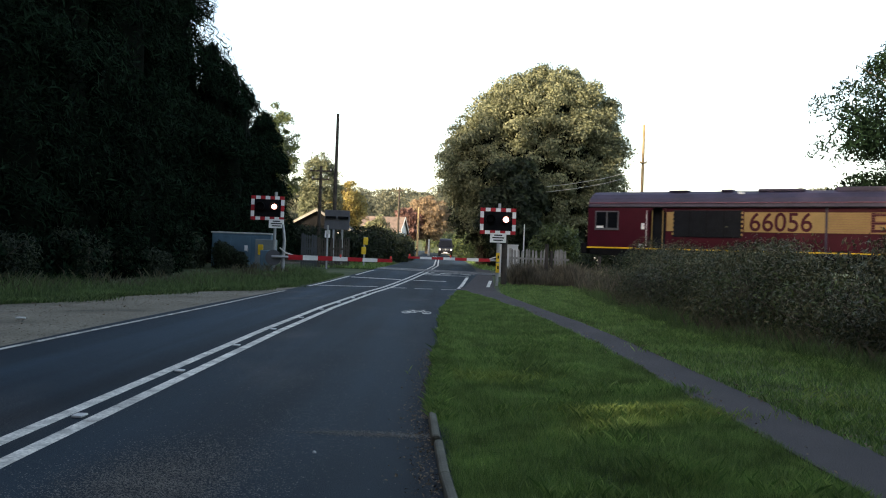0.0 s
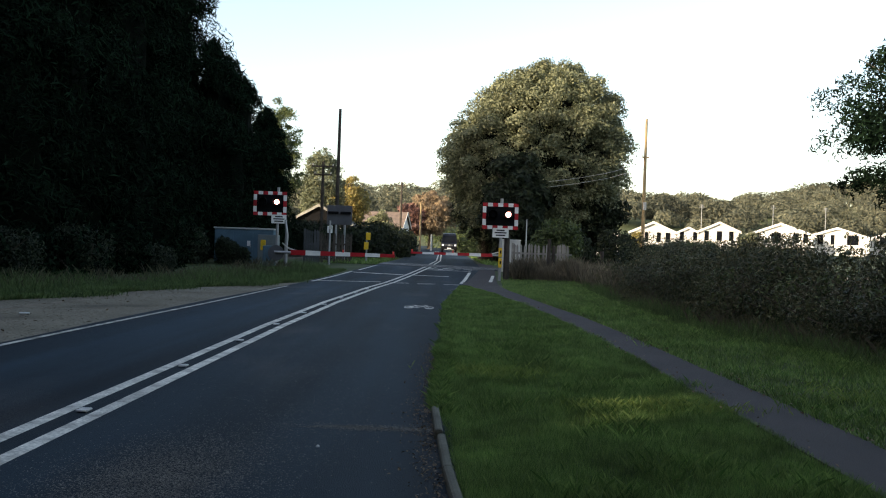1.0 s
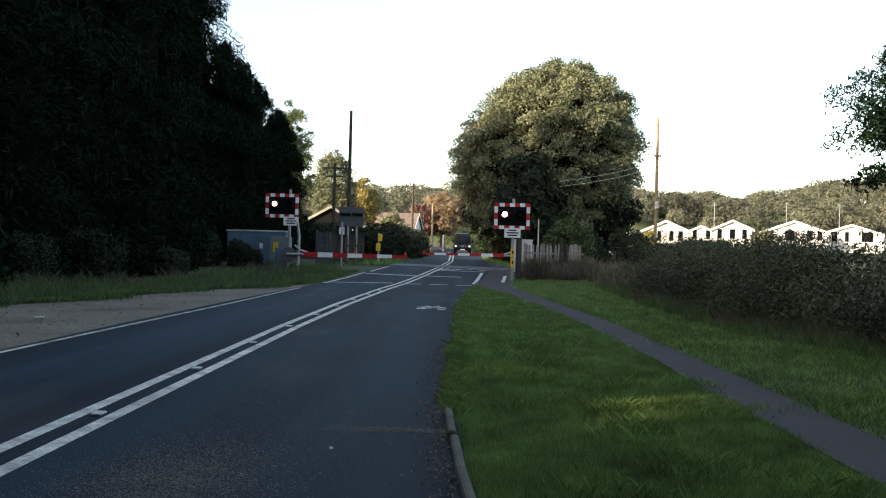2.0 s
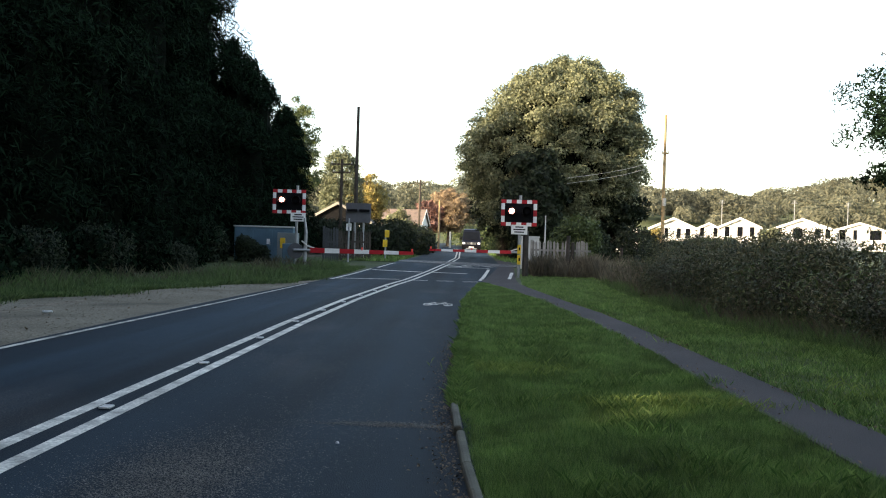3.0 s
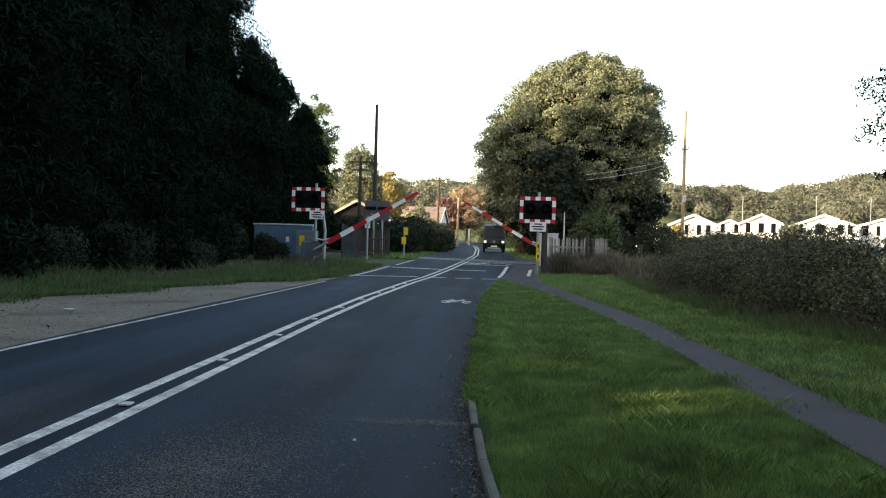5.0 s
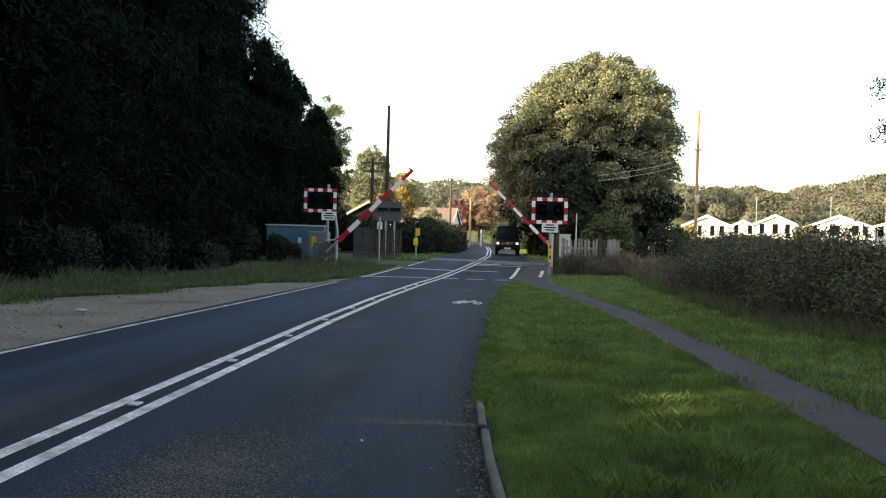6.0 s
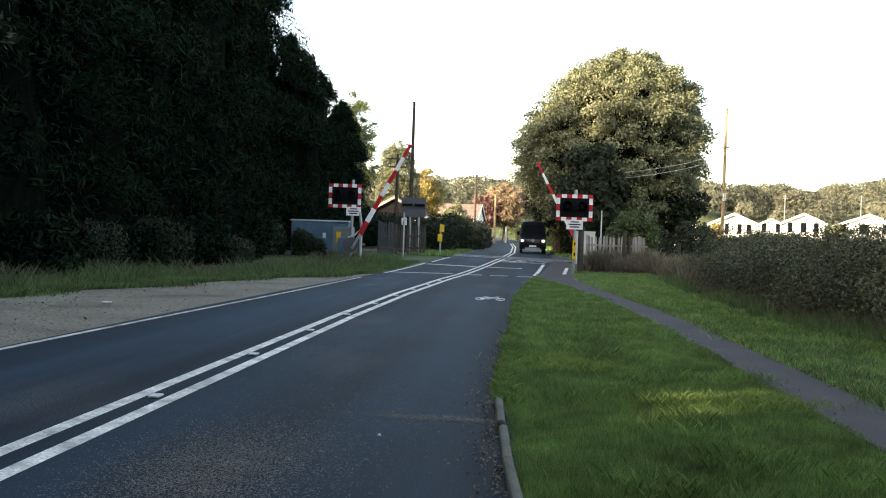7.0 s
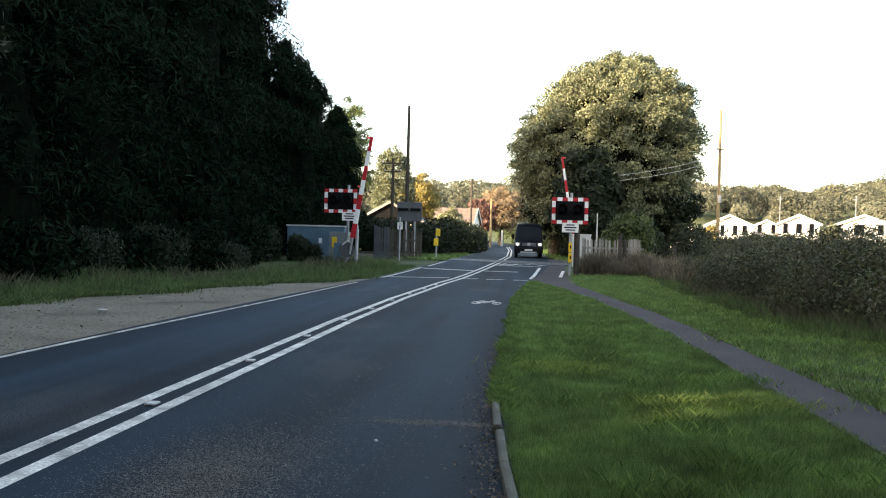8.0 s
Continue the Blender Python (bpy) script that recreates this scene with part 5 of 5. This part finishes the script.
blades("grass", "green verge grass beyond the footpath", x, y, 0.06 * (1 + 0.4 * np.sin(x * 2.1 + y) * np.sin(y * 1.3 - x)), 0.0068, "blade", 3, 0.5, True)
# tufts, and the long fringe over the kerb
cx, cy = scatter(150, KERB_IN, HEDGE_IN, 3, 22, 1.4)
keep = (cx < np.interp(cy, *PATH_IN) - 0.12) | (cx > np.interp(cy, *PATH_OUT) + 0.12)
cx, cy = cx[keep & (cx > 0.4)], cy[keep & (cx > 0.4)]
w = rng.integers(0, len(cx), 24000)
blades("grass", "longer tufts in the verge grass", cx[w] + rng.normal(0, 0.14, len(w)), cy[w] + rng.normal(0, 0.16, len(w)), 0.085, 0.0015, "blade", 4, 0.5)
y = np.r_[rng.uniform(6.9, 12, 12000), rng.uniform(12, 30.5, 9000)]
blades("grass", "grass hanging over the kerb", np.interp(y, *KERB_IN) - 0.01 + rng.normal(0, 0.03, len(y)) + 0.02 * np.sin(y * 2.1) - 0.015 * np.sin(y * 5.3), y, 0.075, 0.0020, "blade", 5, 0.5)
# far side: short green, then long dry stems
x, y = scatter(60000, (LAY[0], [v - 3.2 for v in LAY[1]]), (LAY[0], [v + 0.1 for v in LAY[1]]), 6, 41)
blades("grass", "green grass beyond the gravel", x, y, 0.11, 0.007, "verge", 6, 0.5, True)
x, y = scatter(4500, (LAY[0], [v - 4.4 for v in LAY[1]]), (LAY[0], [v - 1.6 for v in LAY[1]]), 6, 42)
blades("long_grass", "long dry grass under the conifers", x, y, 0.40 * (0.7 + 0.5 * np.sin(x * 1.3 + y * 0.7) * np.sin(y * 0.9)), 0.004, "dry", 7, 0.4)
x, y = scatter(26000, (LAY[0], [v - 4.2 for v in LAY[1]]), (LAY[0], [v - 1.0 for v in LAY[1]]), 6, 43)
blades("long_grass", "long green grass under the conifers", x, y, 0.34 * (0.75 + 0.6 * np.sin(x * 0.9 + y * 1.1) * np.sin(y * 0.63 + 1)), 0.006, "verge", 17, 0.45, True)
x, y = rng.uniform(2.95, 7.6, 15000), rng.uniform(37.6, 41.2, 15000)
blades("long_grass", "tall brown dead grass by the picket fence", x, y, 0.72 * (0.8 + 0.3 * np.sin(x * 2.3 + y) + 0.2 * np.sin(x * 5.9)), 0.0055, "straw", 8, 0.2)
x, y = scatter(1800, (HEDGE_IN[0], [v - 0.5 for v in HEDGE_IN[1]]), (HEDGE_IN[0], [v + 0.5 for v in HEDGE_IN[1]]), 5, 38)
blades("long_grass", "long dry grass along the hedge foot", x, y, 0.32, 0.004, "dry", 9, 0.4)
y = rng.uniform(55, 110, 9000)
blades("grass", "sunlit roadside grass beyond the crossing", np.interp(y, [50, 110], [2.6, 2.3]) + rng.uniform(0, 4, len(y)), y, 0.15, 0.03, "blade", 10, 0.5, True)
y = rng.uniform(48, 70, 5000)
blades("grass", "roadside grass beyond the crossing", rng.uniform(-6.6, -3.6, len(y)), y, 0.15, 0.03, "blade", 11, 0.5, True)

# nettles and long grass before the hedge
x, y = scatter(22000, (HEDGE_IN[0], [v - 0.75 for v in HEDGE_IN[1]]), (HEDGE_IN[0], [v + 0.25 for v in HEDGE_IN[1]]), 5, 37)
blades("long_grass", "long green grass and nettles along the hedge foot", x, y, 0.30 * (0.7 + 0.5 * np.sin(y * 1.4) * np.sin(x * 2 + y * 0.6)), 0.005, "verge", 91, 0.5, True)
x, y = rng.uniform(5.4, 7.0, 1700), rng.uniform(27, 37, 1700)
blades("long_grass", "tall tan weed stems at the hedge end", x, y, 0.75 * (0.7 + 0.4 * np.sin(x * 3 + y)), 0.0045, "straw", 92, 0.22)
# the two tufts near y 7.5 put the sun fleck into blade colour
for cx0, cy0, count, spread_x, spread_y in ((0.62, 9.4, 1100, 0.26, 0.22), (1.5, 7.5, 400, 0.3, 0.14), (2.1, 7.55, 500, 0.3, 0.12), (3.9, 8.5, 260, 0.3, 0.4)):
    blades("grass", "yellowing and sun-pale tuft in the verge grass", rng.normal(cx0, spread_x, count), rng.normal(cy0, spread_y, count), 0.075, 0.0014, "yellowing", 93 + count, 0.6)

# kerb stones, worn and partly sunk
kerb = thing("kerb", "worn concrete kerb stones half sunk in grass", "kerb", kind="structure")
rk = random.Random(3)
KERB = ([-6, 4.6, 5.45, 6.93, 8, 20], [0.66, 0.10, 0.035, -0.03, -0.01, 0.045])
for k in range(28):
    y = -5.9 + 0.92 * k
    a, b = np.interp((y, y + 0.92), *KERB)
    part("kerb_stone", box(0.06, 0.90, 0.24, ((a + b) / 2 + rk.uniform(-0.008, 0.008), y + 0.46, (-0.062 if y < 6.7 else -0.10) + rk.uniform(-0.012, 0.012)), 0.02, turn=Matrix.Rotation(-math.atan2(b - a, 0.92) + radians(rk.uniform(-0.6, 0.6)), 4, "Z")), "kerb", kerb)
# fallen leaves and grit along the gutter
n = 1500
p = np.stack([-np.abs(rng.normal(0, 0.10, n)), rng.uniform(3, 12, n), np.full(n, 0.012)], 1)
p[:, 0] += np.interp(p[:, 1], *KERB) - 0.03
tagged(leaves("fallen_leaves", p, np.tile([0, 0, 1.0], (n, 1)), 0.011, "dead", seed=4, flop=0.4), "brown fallen leaves along the kerb", "leaves", kind="stuff")
n = 110
p = np.stack([rng.uniform(-9.5, -5.6, n), rng.uniform(9, 26, n), np.full(n, 0.0)], 1)
tagged(leaves("pebbles", p, np.tile([0, 0, 1.0], (n, 1)), 0.028, "dead", seed=5, flop=0.5), "loose pale pebbles on the gravel", "stones", kind="stuff")
y = rng.uniform(4, 26, 420)
side = rng.random(420) < 0.7
p = np.stack([np.where(side, np.interp(y, *PATH_OUT), np.interp(y, *PATH_IN)) + rng.normal(0, 0.07, 420), y, np.full(420, 0.05)], 1)
tagged(leaves("fallen_leaves", p, np.tile([0, 0, 1.0], (420, 1)), 0.018, "dead", seed=6, flop=0.4), "pale fallen leaves along the footpath edge", "leaves", kind="stuff")


def rubbed(n, at, spread, size, label, seed):
    """Rubbed stone showing in the road: flat chips, thickest in the middle."""
    r = np.random.default_rng(seed)
    q = np.stack([r.normal(at[0], spread[0], n), r.normal(at[1], spread[1], n), np.full(n, 0.003)], 1)
    q = q[(q[:, 0] < -0.03) & (np.abs(q[:, 0] + 2.69) > 0.25)]
    tagged(leaves("worn_patch", q, np.tile([0, 0, 1.0], (len(q), 1)), size, "stone", seed=seed, flop=0.03), label, "road wear", kind="stuff")


rubbed(22000, (-1.5, 4.7), (0.30, 0.62), 0.0054, "pale stone worn bare in the asphalt", 71)
rubbed(2500, (-1.0, 6.6), (0.35, 0.8), 0.0045, "thin scatter of pale worn stone", 72)
rubbed(3000, (-0.4, 6.35), (0.3, 0.05), 0.006, "pale seam across the asphalt", 73)
rubbed(1500, (-1.4, 9.5), (0.8, 3.2), 0.007, "loose pale grit on the asphalt", 74)

chip = tube([(-0.77, 5.71, 0.0), (-0.77, 5.712, 0.010), (-0.768, 5.712, 0.014)], [0.012, 0.011, 0.004], 7)
tagged(link("stone_chip", chip, "white"), "small white stone chip lying on the asphalt", "stone")

litter = box(0.16, 0.05, 0.03, (-6.82, 14.50, 0.004), 0.01, turn=Matrix.Rotation(0.3, 4, "Z"))
tagged(link("litter", litter, "white"), "crumpled scrap of white paper on the gravel", "litter")

# stones and ruts on the gravel
for seed, material, n, size in ((81, "dead", 4000, 0.013), (82, "kerb", 4000, 0.014), (83, "dead", 160, 0.03)):
    r = np.random.default_rng(seed)
    yy = r.uniform(5, 31, n)
    q = np.stack([np.interp(yy, *LAY) + (-5.25 - np.interp(yy, *LAY)) * r.random(n), yy, np.full(n, -0.004)], 1)
    q = q[q[:, 0] < centre(q[:, 1]) - 2.55]
    tagged(leaves("loose_stones", q, np.tile([0, 0, 1.0], (len(q), 1)), size, material, seed=seed, flop=0.06), "loose stones and grit on the gravel", "stones", kind="stuff")
ribbon("wheel_rut", [(v * 0.5, -7.5 + 0.16 * math.sin(v * 0.35) + 0.03 * math.sin(v * 1.9), -7.28 + 0.16 * math.sin(v * 0.35) + 0.04 * math.sin(v * 1.3)) for v in range(10, 54)], "rut", -0.008, "dark damp wheel rut in the gravel", "rut")
yy = np.random.default_rng(84).uniform(5, 30, 7000)
blades("grass", "ragged grass creeping over the gravel edge", np.interp(yy, *LAY) + 0.35 * np.abs(np.random.default_rng(85).normal(0, 1, 7000)) * (0.5 + 0.5 * np.sin(yy * 1.7)), yy, 0.1, 0.008, "verge", 86, 0.6)
x, y = scatter(30000, KERB_IN, PATH_IN, -6, 2.3)
blades("grass", "lush green verge grass", x, y, 0.07, 0.008, "blade", 87, 0.5, True)


def motions():
    # the train runs off along its line
    def train(t):
        return 0.6 + 15.4 * t
    walk(loco, [(t, TRACK @ pose(train(t), 0, 0)) for t in (0.0, 2.0, 4.0, 6.0, 8.0)])
    for w, c in loco_wheels:
        walk(w, [(k / 30, pose(c, 0, 0.53, 0, math.degrees(15.4 * k / 30 / 0.53), 0)) for k in range(0, 241)])
    # the van comes on, slowing
    ts = [0.0, 1.0, 2.0, 3.0, 4.0, 5.0, 6.0, 7.0, 8.0]
    ys = [120, 109, 99, 90.2, 82.4, 75.8, 70.2, 65, 60.6]
    xs = [0.38, 0.50, 0.62, 0.77, 0.90, 0.98, 1.01, 1.0, 0.92]

    def nose(t):
        return float(np.interp(t, ts, ys))
    rows = []
    for t, x, y in zip(ts, xs, ys):
        tilt = math.degrees(math.atan2(float(bed(y + 5) - bed(y)), 5))
        rows.append((t, pose(x, y, float(bed(y + 1)) - 0.004, tilt, 0, 0)))
    walk(van_ob, rows)
    for w, x, y in van_wheels:
        walk(w, [(k / 30, pose(x, y, 0.35, math.degrees((120 - nose(k / 30)) / 0.35), 0, 0)) for k in range(0, 241)])
    # the barriers rise
    walk(boom_l, [(t, pose(0, 0, boom_l_h, 0, -a, 0)) for t, a in RISE])
    walk(boom_r, [(t, pose(0, 0, boom_r_h, 0, -a, 0)) for t, a in RISE])
    # the lamps flash by turns
    for lamps in (lamps_l, lamps_r):
        flash(*lamps[0], LEFT_ON, False)
        flash(*lamps[1], RIGHT_ON, True)


motions()
